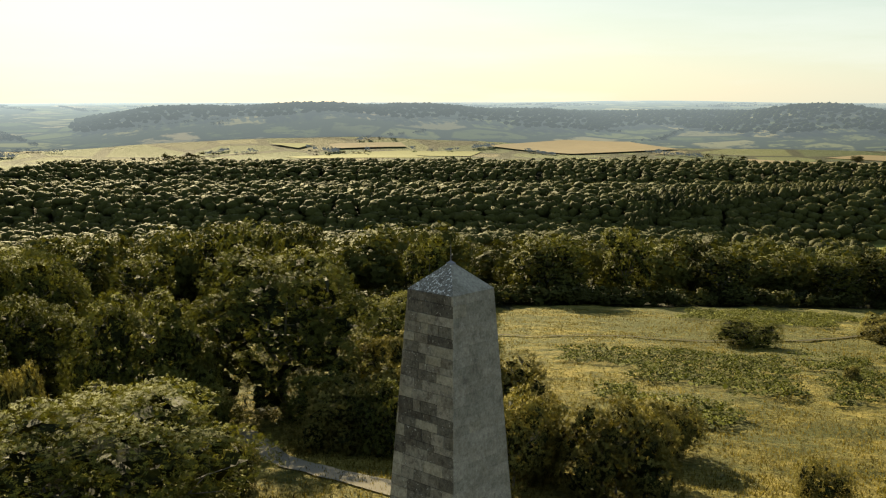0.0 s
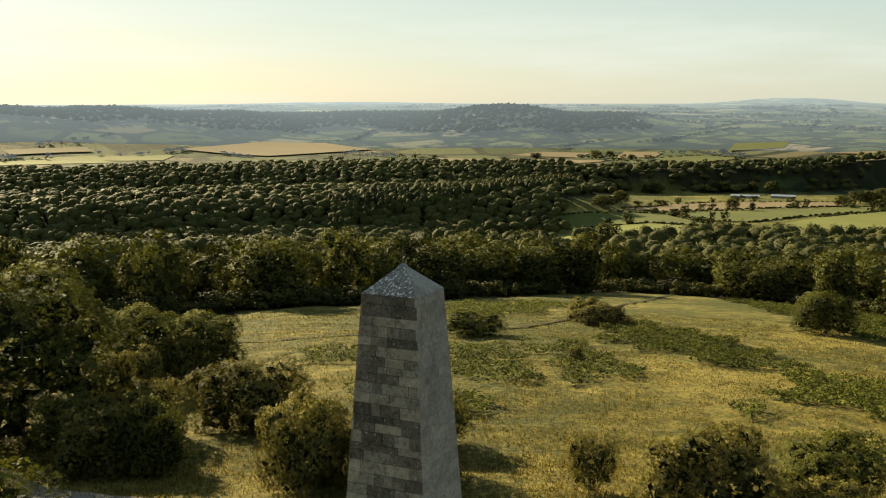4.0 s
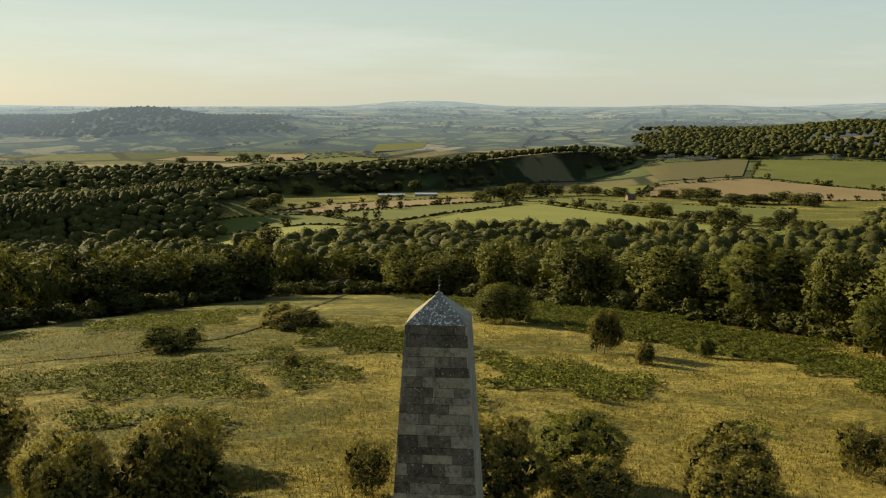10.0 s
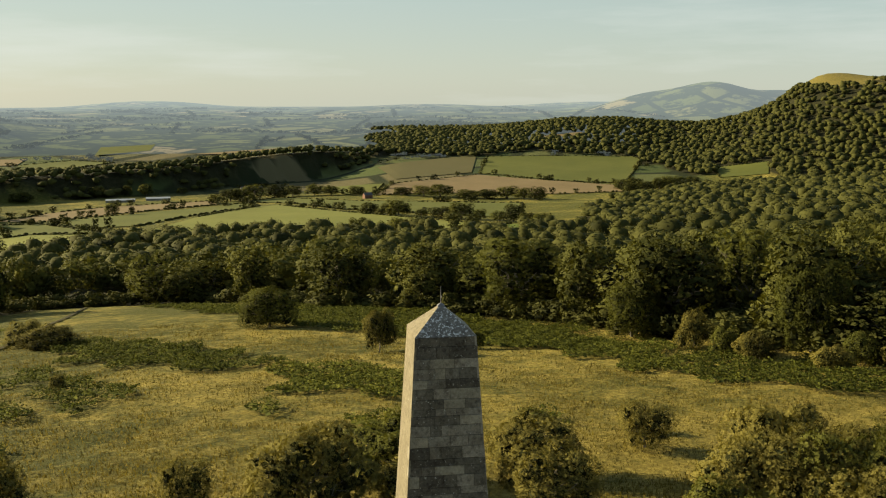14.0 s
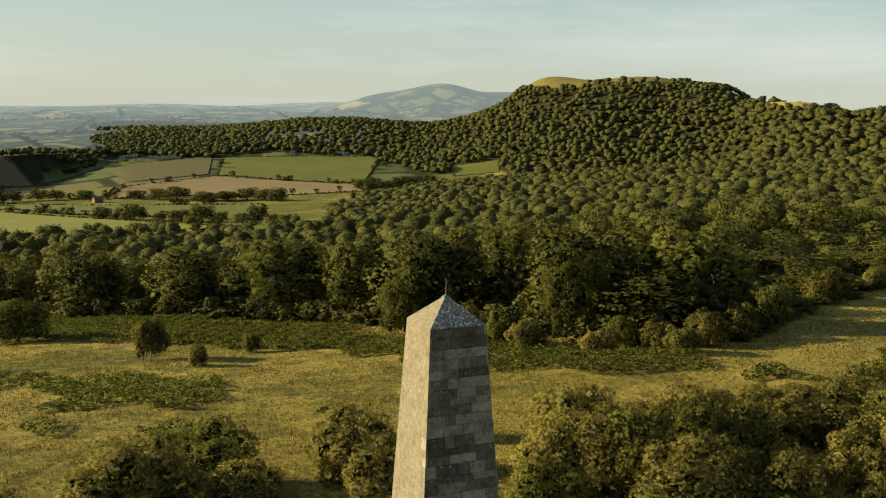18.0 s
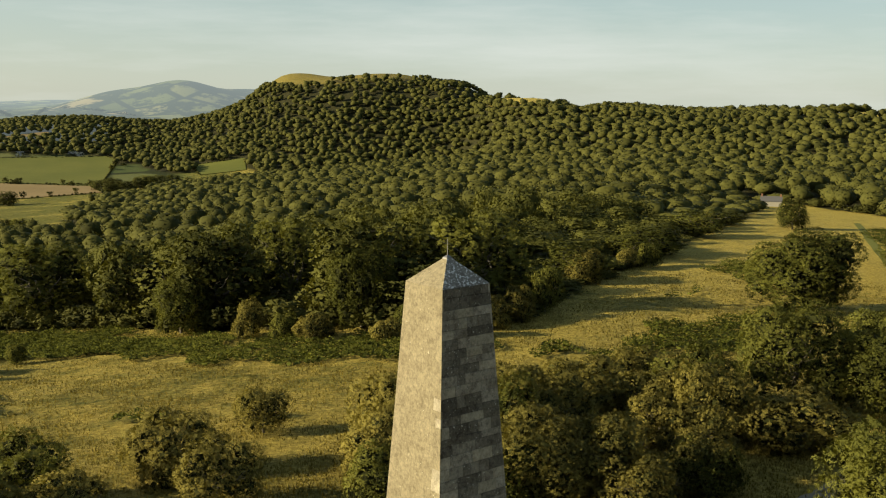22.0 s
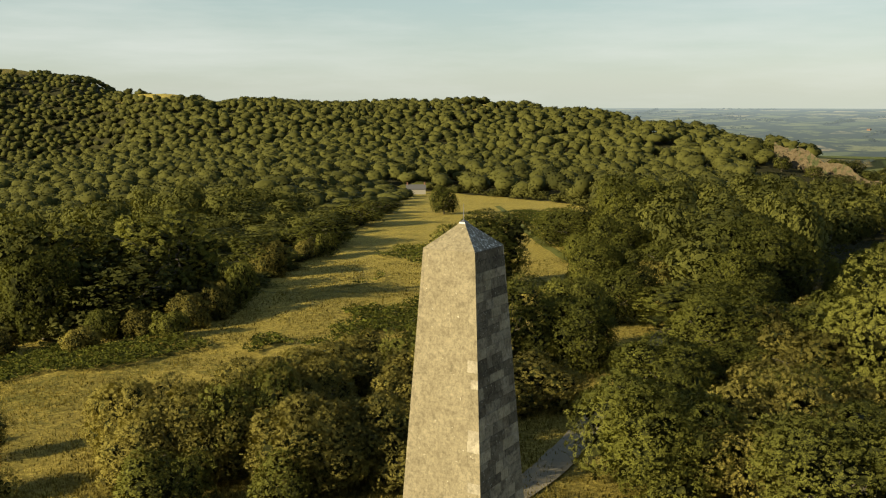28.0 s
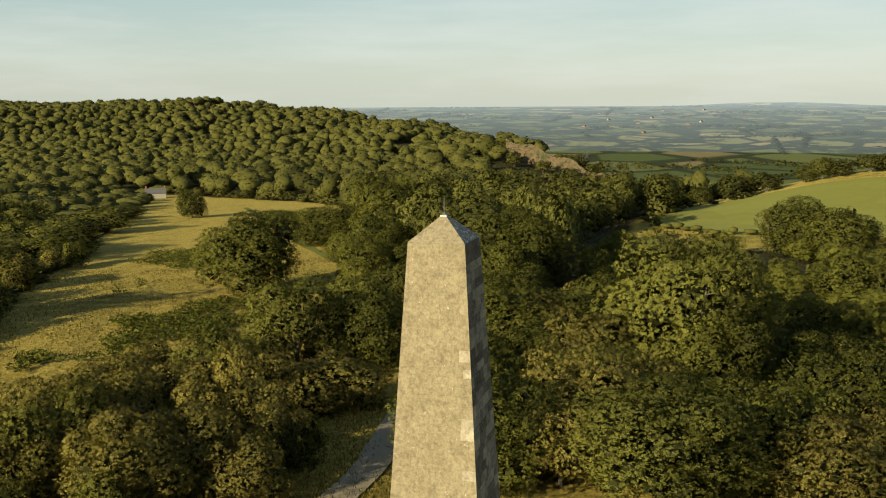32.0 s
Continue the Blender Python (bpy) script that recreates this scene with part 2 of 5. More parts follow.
def distance_material(name, lands, glow):
    """Land some miles off, a backdrop; its pale bluish haze is emission, stronger farther off."""
    mat, n, l, bsdf = material(name)
    pos = place_node(n)
    t = noise_node(n, l, 0.009, 8, 0.75, pos)
    cell = n.new("ShaderNodeTexVoronoi")
    cell.inputs["Scale"].default_value = 0.0075
    l.new(pos, cell.inputs["Vector"])
    wh = n.new("ShaderNodeTexWhiteNoise")
    l.new(cell.outputs["Color"], wh.inputs["Vector"])
    crop = ramp_node(n, l, wh.outputs["Value"], lands)
    edge = n.new("ShaderNodeTexVoronoi")
    edge.feature = "DISTANCE_TO_EDGE"
    edge.inputs["Scale"].default_value = 0.0075
    l.new(pos, edge.inputs["Vector"])
    hedge = ramp_node(n, l, edge.outputs["Distance"], [(0.06, (0, 0, 0)), (0.1, (1, 1, 1))])
    wood = ramp_node(n, l, t.outputs["Fac"], [(0.47, (0, 0, 0)), (0.53, (1, 1, 1))])
    col = mix_node(n, l, hedge.outputs["Color"], (0.016, 0.022, 0.009), crop.outputs["Color"])
    col = mix_node(n, l, wood.outputs["Color"], col, (0.015, 0.021, 0.009))
    l.new(col, bsdf.inputs["Base Color"])
    bsdf.inputs["Roughness"].default_value, bsdf.inputs["Specular IOR Level"].default_value = 1.0, 0.0
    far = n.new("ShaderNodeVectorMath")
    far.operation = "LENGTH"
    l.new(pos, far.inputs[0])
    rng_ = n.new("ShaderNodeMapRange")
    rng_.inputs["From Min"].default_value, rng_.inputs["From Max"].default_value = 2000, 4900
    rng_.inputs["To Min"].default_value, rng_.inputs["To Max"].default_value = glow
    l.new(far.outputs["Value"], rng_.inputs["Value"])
    bsdf.inputs["Emission Color"].default_value = HAZE_GLOW
    # the painted haze glows more on the side towards the sun
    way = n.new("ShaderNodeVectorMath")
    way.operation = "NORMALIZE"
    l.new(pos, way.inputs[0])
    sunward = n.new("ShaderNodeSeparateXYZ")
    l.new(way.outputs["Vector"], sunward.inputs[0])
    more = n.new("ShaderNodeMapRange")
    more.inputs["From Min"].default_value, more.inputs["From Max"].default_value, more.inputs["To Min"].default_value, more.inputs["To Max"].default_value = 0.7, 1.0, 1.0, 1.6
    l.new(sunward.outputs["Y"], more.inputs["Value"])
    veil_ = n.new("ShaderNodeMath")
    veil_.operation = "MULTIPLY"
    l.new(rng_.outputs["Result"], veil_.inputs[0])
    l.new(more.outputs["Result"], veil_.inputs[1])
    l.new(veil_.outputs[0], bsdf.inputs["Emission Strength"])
    return mat


LANDS = [(0.0, (0.035, 0.047, 0.015)), (0.4, (0.066, 0.076, 0.025)), (0.7, (0.095, 0.098, 0.038)), (0.92, (0.16, 0.133, 0.075)), (1.0, (0.04, 0.052, 0.018))]
HAZE_LAND = distance_material("far_farmland_haze", LANDS, (0.13, 0.78))
HAZE_WOOD = distance_material("far_woodland_haze", [(0.0, (0.014, 0.02, 0.007)), (0.5, (0.02, 0.026, 0.009)), (1.0, (0.016, 0.021, 0.007))], (0.1, 0.7))


def field_material(name, low, high, rows=False):
    mat, n, l, bsdf = material(name)
    pos = place_node(n)
    a = noise_node(n, l, 0.012, 5, 0.6, pos)
    b = noise_node(n, l, 0.25, 5, 0.7, pos)
    m = mix_node(n, l, 0.35, a.outputs["Color"], b.outputs["Color"])
    r = ramp_node(n, l, m, [(0.35, low), (0.65, high)])
    col = r.outputs["Color"]
    if rows:
        wave = n.new("ShaderNodeTexWave")
        wave.inputs["Scale"].default_value, wave.inputs["Distortion"].default_value = 0.05, 1.5
        l.new(pos, wave.inputs["Vector"])
        col = mix_node(n, l, wave.outputs["Fac"], col, (0.07, 0.075, 0.025))
    l.new(col, bsdf.inputs["Base Color"])
    bsdf.inputs["Roughness"].default_value = 0.95
    bsdf.inputs["Specular IOR Level"].default_value = 0.1
    bump_node(n, l, bsdf, b.outputs["Fac"], 0.5, 0.4)
    return mat


CROPS = {
    "pale": field_material("pale_pasture", (0.1, 0.108, 0.022), (0.15, 0.155, 0.036)),
    "green": field_material("green_pasture", (0.06, 0.07, 0.013), (0.1, 0.105, 0.023)),
    "lush": field_material("lush_pasture", (0.062, 0.084, 0.011), (0.098, 0.12, 0.018)),
    "stubble": field_material("stubble", (0.123, 0.09184, 0.0451), (0.1804, 0.1353, 0.0697)),
    "orchard": field_material("orchard_rows", (0.0738, 0.0574, 0.0246), (0.1066, 0.082, 0.03936), rows=True),
}


def stone_material(name, tones, lichen, spots, blotch=0.8, mottle=0.42, speck=8):
    """Weathered ashlar: tone from block to block, grain, dark staining and pale lichen."""
    mat, n, l, bsdf = material(name)
    pos = place_node(n)
    info = n.new("ShaderNodeObjectInfo")
    tone = ramp_node(n, l, info.outputs["Random"], tones)
    grain = noise_node(n, l, 14, 8, 0.7, pos)
    stain = noise_node(n, l, 1.7, 6, 0.65, pos)
    g = ramp_node(n, l, grain.outputs["Fac"], [(0.25, (0.6, 0.6, 0.6)), (0.75, (1.25, 1.25, 1.25))])
    col = mix_node(n, l, 1.0, tone.outputs["Color"], g.outputs["Color"], "MULTIPLY")
    s = ramp_node(n, l, stain.outputs["Fac"], [(0.32, (0.5, 0.47, 0.43)), (0.58, (1, 1, 1))])
    col = mix_node(n, l, blotch, col, s.outputs["Color"], "MULTIPLY")
    mot = noise_node(n, l, 6.5, 7, 0.72, pos)
    mm = ramp_node(n, l, mot.outputs["Fac"], [(0.38, (0.45, 0.43, 0.4)), (0.5, (1, 1, 1)), (0.66, (1.25, 1.23, 1.18))])
    col = mix_node(n, l, mottle, col, mm.outputs["Color"], "MULTIPLY")
    sp = noise_node(n, l, speck, 6, 0.65, pos)
    sm = ramp_node(n, l, sp.outputs["Fac"], [(spots, (0, 0, 0)), (spots + 0.05, (1, 1, 1))])
    col = mix_node(n, l, sm.outputs["Color"], col, lichen)
    l.new(col, bsdf.inputs["Base Color"])
    bsdf.inputs["Roughness"].default_value = 0.9
    bsdf.inputs["Specular IOR Level"].default_value = 0.2
    bump_node(n, l, bsdf, grain.outputs["Fac"], 0.55, 0.02)
    return mat


GREY_STONE = stone_material("grey_ashlar", [(0.0, (0.09, 0.083, 0.067)), (0.5, (0.15, 0.138, 0.112)), (1.0, (0.24, 0.22, 0.182))], (0.36, 0.36, 0.33), 0.63, 0.75, 0.75, 11)
DARK_STONE = stone_material("stained_ashlar", [(0.0, (0.075, 0.068, 0.055)), (1.0, (0.12, 0.108, 0.088))], (0.34, 0.34, 0.31), 0.62, 0.9, 0.8, 14)
PALE_STONE = stone_material("renewed_pale_ashlar", [(0.0, (0.225, 0.206, 0.16)), (1.0, (0.285, 0.26, 0.205))], (0.4, 0.38, 0.34), 0.72, 0.6, 0.5)
OCHRE_STONE = stone_material("ochre_lichened_ashlar", [(0.0, (0.168, 0.147, 0.1)), (1.0, (0.182, 0.16, 0.11))], (0.36, 0.34, 0.275), 0.66, 0.45, 0.5, 8)
SMOOTH_STONE = stone_material("weathered_smooth_ashlar", [(0.0, (0.21, 0.197, 0.163)), (1.0, (0.28, 0.26, 0.218))], (0.36, 0.35, 0.31), 0.66, 0.7, 0.42, 10)
CAP_STONE = stone_material("lichened_capstone", [(0.0, (0.15, 0.14, 0.122)), (1.0, (0.17, 0.158, 0.138))], (0.5, 0.5, 0.48), 0.54, 0.6, 0.4, 13)


def plain_material(name, colour, rough=0.7, metal=0.0, scale=3.0):
    mat, n, l, bsdf = material(name)
    t = noise_node(n, l, scale, 6, 0.65, place_node(n))
    low, high = tuple(0.78 * v for v in colour), tuple(min(1, 1.15 * v) for v in colour)
    r = ramp_node(n, l, t.outputs["Fac"], [(0.3, low), (0.7, high)])
    l.new(r.outputs["Color"], bsdf.inputs["Base Color"])
    bsdf.inputs["Roughness"].default_value, bsdf.inputs["Metallic"].default_value = rough, metal
    bsdf.inputs["Specular IOR Level"].default_value = 0.05 if rough > 0.9 else 0.4
    return mat


METAL = plain_material("lead_grey_metal", (0.16, 0.16, 0.17), 0.5, 0.7)
GRAVEL = plain_material("pale_gravel", (0.16, 0.142, 0.108), 0.95, 0, 9.0)
EARTH = plain_material("trodden_earth", (0.042, 0.038, 0.018), 0.95, 0, 0.8)
RENDERED = plain_material("whitewashed_wall", (0.2, 0.19, 0.165), 0.8)
SLATE = plain_material("slate_roof", (0.06, 0.06, 0.065), 0.7)
BRICK_RED = plain_material("red_brick_wall", (0.16, 0.08, 0.05), 0.85)
TIN = plain_material("pale_sheet_roof", (0.34, 0.36, 0.38), 0.5)
PANE = plain_material("dark_window_glass", (0.03, 0.035, 0.04), 0.1)
ROCK = stone_material("quarry_rock", [(0.0, (0.095, 0.074, 0.044)), (1.0, (0.095, 0.074, 0.044))], (0.035, 0.04, 0.016), 0.54, 0.9, 0.9, 0.14)


# ---- land ----
WEST = [(0, 0), (30, -1.2), (60, -4), (100, -9.5), (170, -18), (270, -31), (450, -60), (850, -84), (1430, -116), (1700, -126), (1950, -124), (2200, -118)]
# under the woods of the valley side: two banks with a hollow between
BANKS = [(0, 0), (30, -1.2), (60, -4), (100, -9.5), (170, -18), (270, -31), (450, -60), (620, -82), (840, -102), (895, -104), (955, -77), (1110, -79), (1250, -102), (1330, -114), (1390, -114), (1455, -84), (1560, -86), (1750, -91), (2200, -92)]
# the scarp beyond the valley fields: bearing, distance and height of its crest
SCARP = [(40, 1500, -91), (45, 1570, -91), (55, 1740, -90), (62, 1940, -78), (66, 2080, -76), (72, 2150, -76)]
NORTH = [(0, 0), (30, -1.2), (60, -4), (100, -8), (235, -15), (444, -25), (640, -38), (900, -42), (1500, -55)]
EAST = [(0, 0), (30, -1.2), (60, -4), (100, -8), (235, -15), (400, -22), (600, -42), (900, -80), (1500, -112)]
# hills: bearing, half width, distance, depth, top
HILLS = [
    (-6, 10, 4300, 500, -24), (30, 5, 4500, 300, -8), (43, 4, 4200, 300, -16), (49, 3, 3900, 250, -24), (61, 3, 3700, 220, -28), (65, 2.6, 4000, 250, -14), (74, 2.6, 3900, 250, -12), (76.5, 2.2, 3700, 200, -24), (153, 4, 4600, 300, -34), (54.3, 3.4, 4600, 300, 8), (69.5, 3.2, 4100, 300, -3), (79, 4, 4450, 300, 4), (83, 3.6, 3590, 280, 46), (85.7, 2.3, 3600, 300, 82), (88.5, 2.5, 3590, 280, 48),
    (4, 4.5, 2650, 360, -14), (11, 5, 2600, 360, -5), (17.5, 5, 2650, 360, -8), (23, 4, 2750, 340, -24), (31, 5, 2900, 300, -30), (39, 4.4, 2700, 260, -7), (45, 3.5, 2800, 240, -30), (64, 4, 2480, 240, -68), (72, 6, 2480, 260, -56), (79, 5, 2450, 280, -30),
    (94.5, 8, 2380, 480, 52), (91.5, 2.1, 2480, 230, 82), (96.6, 3.9, 2360, 330, 80), (100.3, 2.2, 2180, 300, 54), (103, 2.2, 1950, 260, 20), (105, 2.4, 1800, 280, 38),
]
SPURS = [
    (110, 6.5, 1650, 300, 12), (116, 6.5, 1600, 300, 3), (122.5, 5.5, 1550, 300, 11), (128, 4.2, 1350, 240, -3), (133, 4.4, 1130, 200, -15), (138, 4, 900, 170, -22), (142.3, 2.2, 770, 100, -31),
    (163, 11, 455, 120, -4),
]


def ease(a, b, x):
    t = np.clip((x - a) / (b - a), 0, 1)
    return t * t * (3 - 2 * t)


def profile(points, d):
    xs, ys = zip(*points)
    return sum(np.interp(d * k, xs, ys) for k in (0.96, 0.98, 1, 1.02, 1.04)) / 5


def polar(x, y):
    d, az = np.hypot(x, y), np.degrees(np.arctan2(x, y))
    return d, np.where(az < -100, az + 360, az)


def height(x, y):
    """The lie of the land: a hilltop with the obelisk, wooded slopes, a farmed valley, hills and a far plain."""
    x, y = np.asarray(x, float), np.asarray(y, float)
    d, az = polar(x, y)
    k = ease(72, 112, az)
    z = profile(WEST, d) * (1 - k) + profile(NORTH, d) * k
    k = ease(137, 147, az)
    z = z * (1 - k) + profile(EAST, d) * k
    el = 0.6 + 0.4 * ease(100, 130, az) + 4.9 * np.clip((4800 - d) / 3300, 0, 1) ** 3
    far, k = 31 - d * np.tan(np.radians(el)), ease(1400, 1650, d)
    west, z = z, z * (1 - k) + far * k
    ba, bd, bz = zip(*SCARP)
    crest, top, k = np.interp(az, ba, bd), np.interp(az, ba, bz), ease(63, 68, az)
    beyond = top + (far - top) * ease(crest, crest + 450, d)
    rise = ease(crest - 46, crest, d)
    z = z * k + (west * (1 - rise) + beyond * rise) * (1 - k)
    along = d * (1 - ease(500, 900, d) * (1 - np.cos(np.radians(az - 20))))
    left, k = sum(np.interp(along * f, *zip(*BANKS)) for f in (0.97, 0.985, 1, 1.015, 1.03)) / 5, ease(1750, 2100, d)
    k2 = 1 - ease(42, 48, az)
    z = z * (1 - k2) + (left * (1 - k) + far * k) * k2
    for a, wa, dd, wd, top in HILLS + SPURS:
        z = z + (top - z) * np.exp(-np.abs((az - a) / wa) ** 2.6 - ((d - dd) / wd) ** 2)
    k = ease(15, 40, d) * (1 - ease(300, 500, d))
    z = z + k * (0.35 * np.sin(x / 7 + 1.6 * np.sin(y / 11)) * np.sin(y / 8 + np.sin(x / 13)) + 0.1 * np.sin(x / 1.9 + 2 * np.sin(y / 3.1)) * np.sin(y / 2.3))
    return z


EDGE = [(-20, 225), (4, 236), (10, 240), (22, 262), (33, 290), (41, 352), (47, 425), (53, 400), (56, 387), (63, 293), (70, 265), (76, 236), (83, 200), (90, 180), (97, 162),
        (104, 168), (107, 200), (110, 240), (113, 300), (117, 475), (118, 690), (121, 660), (124, 600), (128.5, 505), (129.5, 420), (131, 260), (134, 205), (137, 130), (146, 115), (160, 120), (176, 110)]
CREST = [(84, 2600), (88, 2650), (103, 2300), (105, 1900), (112, 1750), (124, 1650), (128, 1430), (133, 1220), (138, 1010), (142, 850), (146, 700), (160, 640)]


def wooded(x, y):
    """Where trees grow."""
    d, az = polar(x, y)
    ex, ey = zip(*EDGE)
    cx, cy = zip(*CREST)
    w = (d > np.interp(az, ex, ey) + 5 * np.sin(az * 1.9) + 4 * np.sin(az * 4.7)) & (az > -16) & (az < 172)
    d, az = d + 26 * np.sin(az * 0.9) * ease(500, 900, d), az + 1.1 * np.sin(d / 70) * ease(500, 900, d)
    z = height(x, y)
    w &= ~((az > 87) & (az < 100.5) & (z > np.where(az < 93.6, 50, 63))) & ~((az > 103.0) & (az < 107) & (z > 16)) & ~((az > 121.5) & (az < 126) & (z > 4) & (d > 1400))
    ba, bd, _ = zip(*SCARP)
    crest = np.interp(az, ba, bd)
    w &= ~((az < 46) & (d > 1640) & ((d < 2380) | (z < 31 - d * np.tan(np.radians(0.6 + 4.9 * np.clip((4800 - d) / 3300, 0, 1) ** 3)) + 8)))
    w &= ~((az < 78) & (d > 3000))
    w &= ~((az >= 38) & (az < 47) & (d > 790) & (d < np.where(az < 43.5, 900, 1480))) & ~((az > 43.2) & (az < 46) & (d > 470) & (d < 800))
    w &= ~((az >= 46) & (az < 66) & (d > 790) & (d < crest - 32)) & ~((az >= 66) & (az < 79.5) & (d > 800) & (d < 2060))
    w &= ~((az >= 46) & (az < 67) & (d > crest + 75) & ((az < 57) | (d < 2290) | (z < 43 - d * np.tan(np.radians(0.6 + 4.9 * np.clip((4800 - d) / 3300, 0, 1) ** 3)))))
    w &= ~((az >= 79.5) & (az < 84) & (d > 1330) & (d < 1880)) & ~((az >= 78) & (az < 84) & (d > 2700))
    w &= ~((az >= 84) & (d > np.interp(az, cx, cy)))
    w &= ~((az > 146) & (d > 275) & (d < 385)) & ~((az > 149.5 + 3 * np.sin(d / 40)) & (d > 390)) & ~((az > 84) & (az < 88) & (d > 1600) & (d < 1760))
    return w


def wanted(x, y):
    """Trees that any view along the walk can reach: not those sunk behind the near belt."""
    d, az = polar(x, y)
    return wooded(x, y) & ~((az < 36) & (d > 430) & (d < 760))


def mesh_of(name, verts, counts, loops, mat, smooth=False, tones=None, normals=None):
    me = bpy.data.meshes.new(name)
    verts, counts, loops = np.asarray(verts, np.float32), np.asarray(counts, np.int32), np.asarray(loops, np.int32)
    me.vertices.add(len(verts))
    me.vertices.foreach_set("co", verts.ravel())
    me.loops.add(len(loops))
    me.loops.foreach_set("vertex_index", loops)
    me.polygons.add(len(counts))
    me.polygons.foreach_set("loop_start", np.r_[0, np.cumsum(counts)[:-1]].astype(np.int32))
    me.polygons.foreach_set("loop_total", counts)
    me.polygons.foreach_set("use_smooth", np.full(len(counts), smooth or normals is not None))
    if tones is not None:
        me.attributes.new("tone", "FLOAT", "POINT").data.foreach_set("value", np.asarray(tones, np.float32))
    me.materials.append(mat)
    me.update(calc_edges=True)
    me.validate()
    if normals is not None:
        me.normals_split_custom_set_from_vertices(np.asarray(normals, np.float32))
    return me


def part(name, bm, mat, parent, label=""):
    me = bpy.data.meshes.new(name)
    bm.normal_update()
    bm.to_mesh(me)
    bm.free()
    me.materials.append(mat)
    ob = new(name, me)
    ob.parent = parent
    if label:
        tagged(ob, label)
    return ob


# ground: one sheet out to the horizon, finer near the obelisk
AZ = np.r_[np.arange(-16, 172, 0.5), np.arange(172, 344, 4.0)]
RADII = np.r_[0.5, np.geomspace(4, 4950, 400)]
ga, gd = np.meshgrid(np.radians(AZ), RADII, indexing="ij")
gx, gy = gd * np.sin(ga), gd * np.cos(ga)
gz = height(gx, gy)
na, nr = gx.shape
ii, jj = np.meshgrid(np.arange(na), np.arange(nr - 1), indexing="ij")
i2 = (ii + 1) % na
quads = np.stack([ii * nr + jj, i2 * nr + jj, i2 * nr + jj + 1, ii * nr + jj + 1], -1).reshape(-1, 4)[:, ::-1]
ground_me = mesh_of("ground", np.stack([gx, gy, gz], -1).reshape(-1, 3), np.full(len(quads), 4), quads.ravel(), GROUND, True)
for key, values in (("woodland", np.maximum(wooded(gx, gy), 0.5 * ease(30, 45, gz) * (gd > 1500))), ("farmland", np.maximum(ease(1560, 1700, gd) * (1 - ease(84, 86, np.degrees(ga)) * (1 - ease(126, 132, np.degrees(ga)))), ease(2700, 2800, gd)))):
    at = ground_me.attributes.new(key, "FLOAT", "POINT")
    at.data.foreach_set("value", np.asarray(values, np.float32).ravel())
ground = tagged(new("ground", ground_me), "rolling hill land of dry and green grass, woods and farmed plain", "ground", kind="structure")


# the far plain and the hills beyond, a backdrop over the end of the sheet
AZ2 = np.arange(-16, 172, 0.5)
R2 = np.geomspace(2080, 4960, 100)
ga, gd = np.meshgrid(np.radians(AZ2), R2, indexing="ij")
gx, gy = gd * np.sin(ga), gd * np.cos(ga)
gz = height(gx, gy) + 1.5 - 25 * (1 - ease(2080, 2180, gd)) - 60 * ease(81, 84, np.degrees(ga)) * (1 - ease(103, 105, np.degrees(ga))) * (1 - ease(2700, 2850, gd))
na, nr = gx.shape
ii, jj = np.meshgrid(np.arange(na - 1), np.arange(nr - 1), indexing="ij")
quads = np.stack([ii * nr + jj, (ii + 1) * nr + jj, (ii + 1) * nr + jj + 1, ii * nr + jj + 1], -1).reshape(-1, 4)[:, ::-1]
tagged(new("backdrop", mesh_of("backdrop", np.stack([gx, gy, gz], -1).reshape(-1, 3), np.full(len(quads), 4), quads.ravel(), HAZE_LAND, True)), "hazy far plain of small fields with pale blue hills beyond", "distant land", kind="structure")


def inside(poly, x, y):
    hit = np.zeros(np.shape(x), bool)
    for (x0, y0), (x1, y1) in zip(poly, poly[1:] + poly[:1]):
        cross = (y0 > y) != (y1 > y)
        hit ^= cross & (x < (x1 - x0) * (y - y0) / (y1 - y0 + 1e-9) + x0)
    return hit


def draped(name, poly, mat, lift, step):
    """A sheet of land use laid over the ground inside a plan outline."""
    bm = bmesh.new()
    bm.faces.new([bm.verts.new((x, y, 0)) for x, y in poly])
    bmesh.ops.triangulate(bm, faces=bm.faces[:])
    for _ in range(7):
        long = [e for e in bm.edges if e.calc_length() > step]
        if not long:
            break
        bmesh.ops.subdivide_edges(bm, edges=long, cuts=1)
        bmesh.ops.triangulate(bm, faces=[f for f in bm.faces if len(f.verts) > 3])
    co = np.array([v.co[:] for v in bm.verts])
    z = height(co[:, 0], co[:, 1]) + lift
    for v, h in zip(bm.verts, z):
        v.co.z = h
    bm.normal_update()
    if sum(f.normal.z for f in bm.faces) < 0:
        bmesh.ops.reverse_faces(bm, faces=bm.faces[:])
    me = bpy.data.meshes.new(name)
    bm.to_mesh(me)
    bm.free()
    me.materials.append(mat)
    return new(name, me)


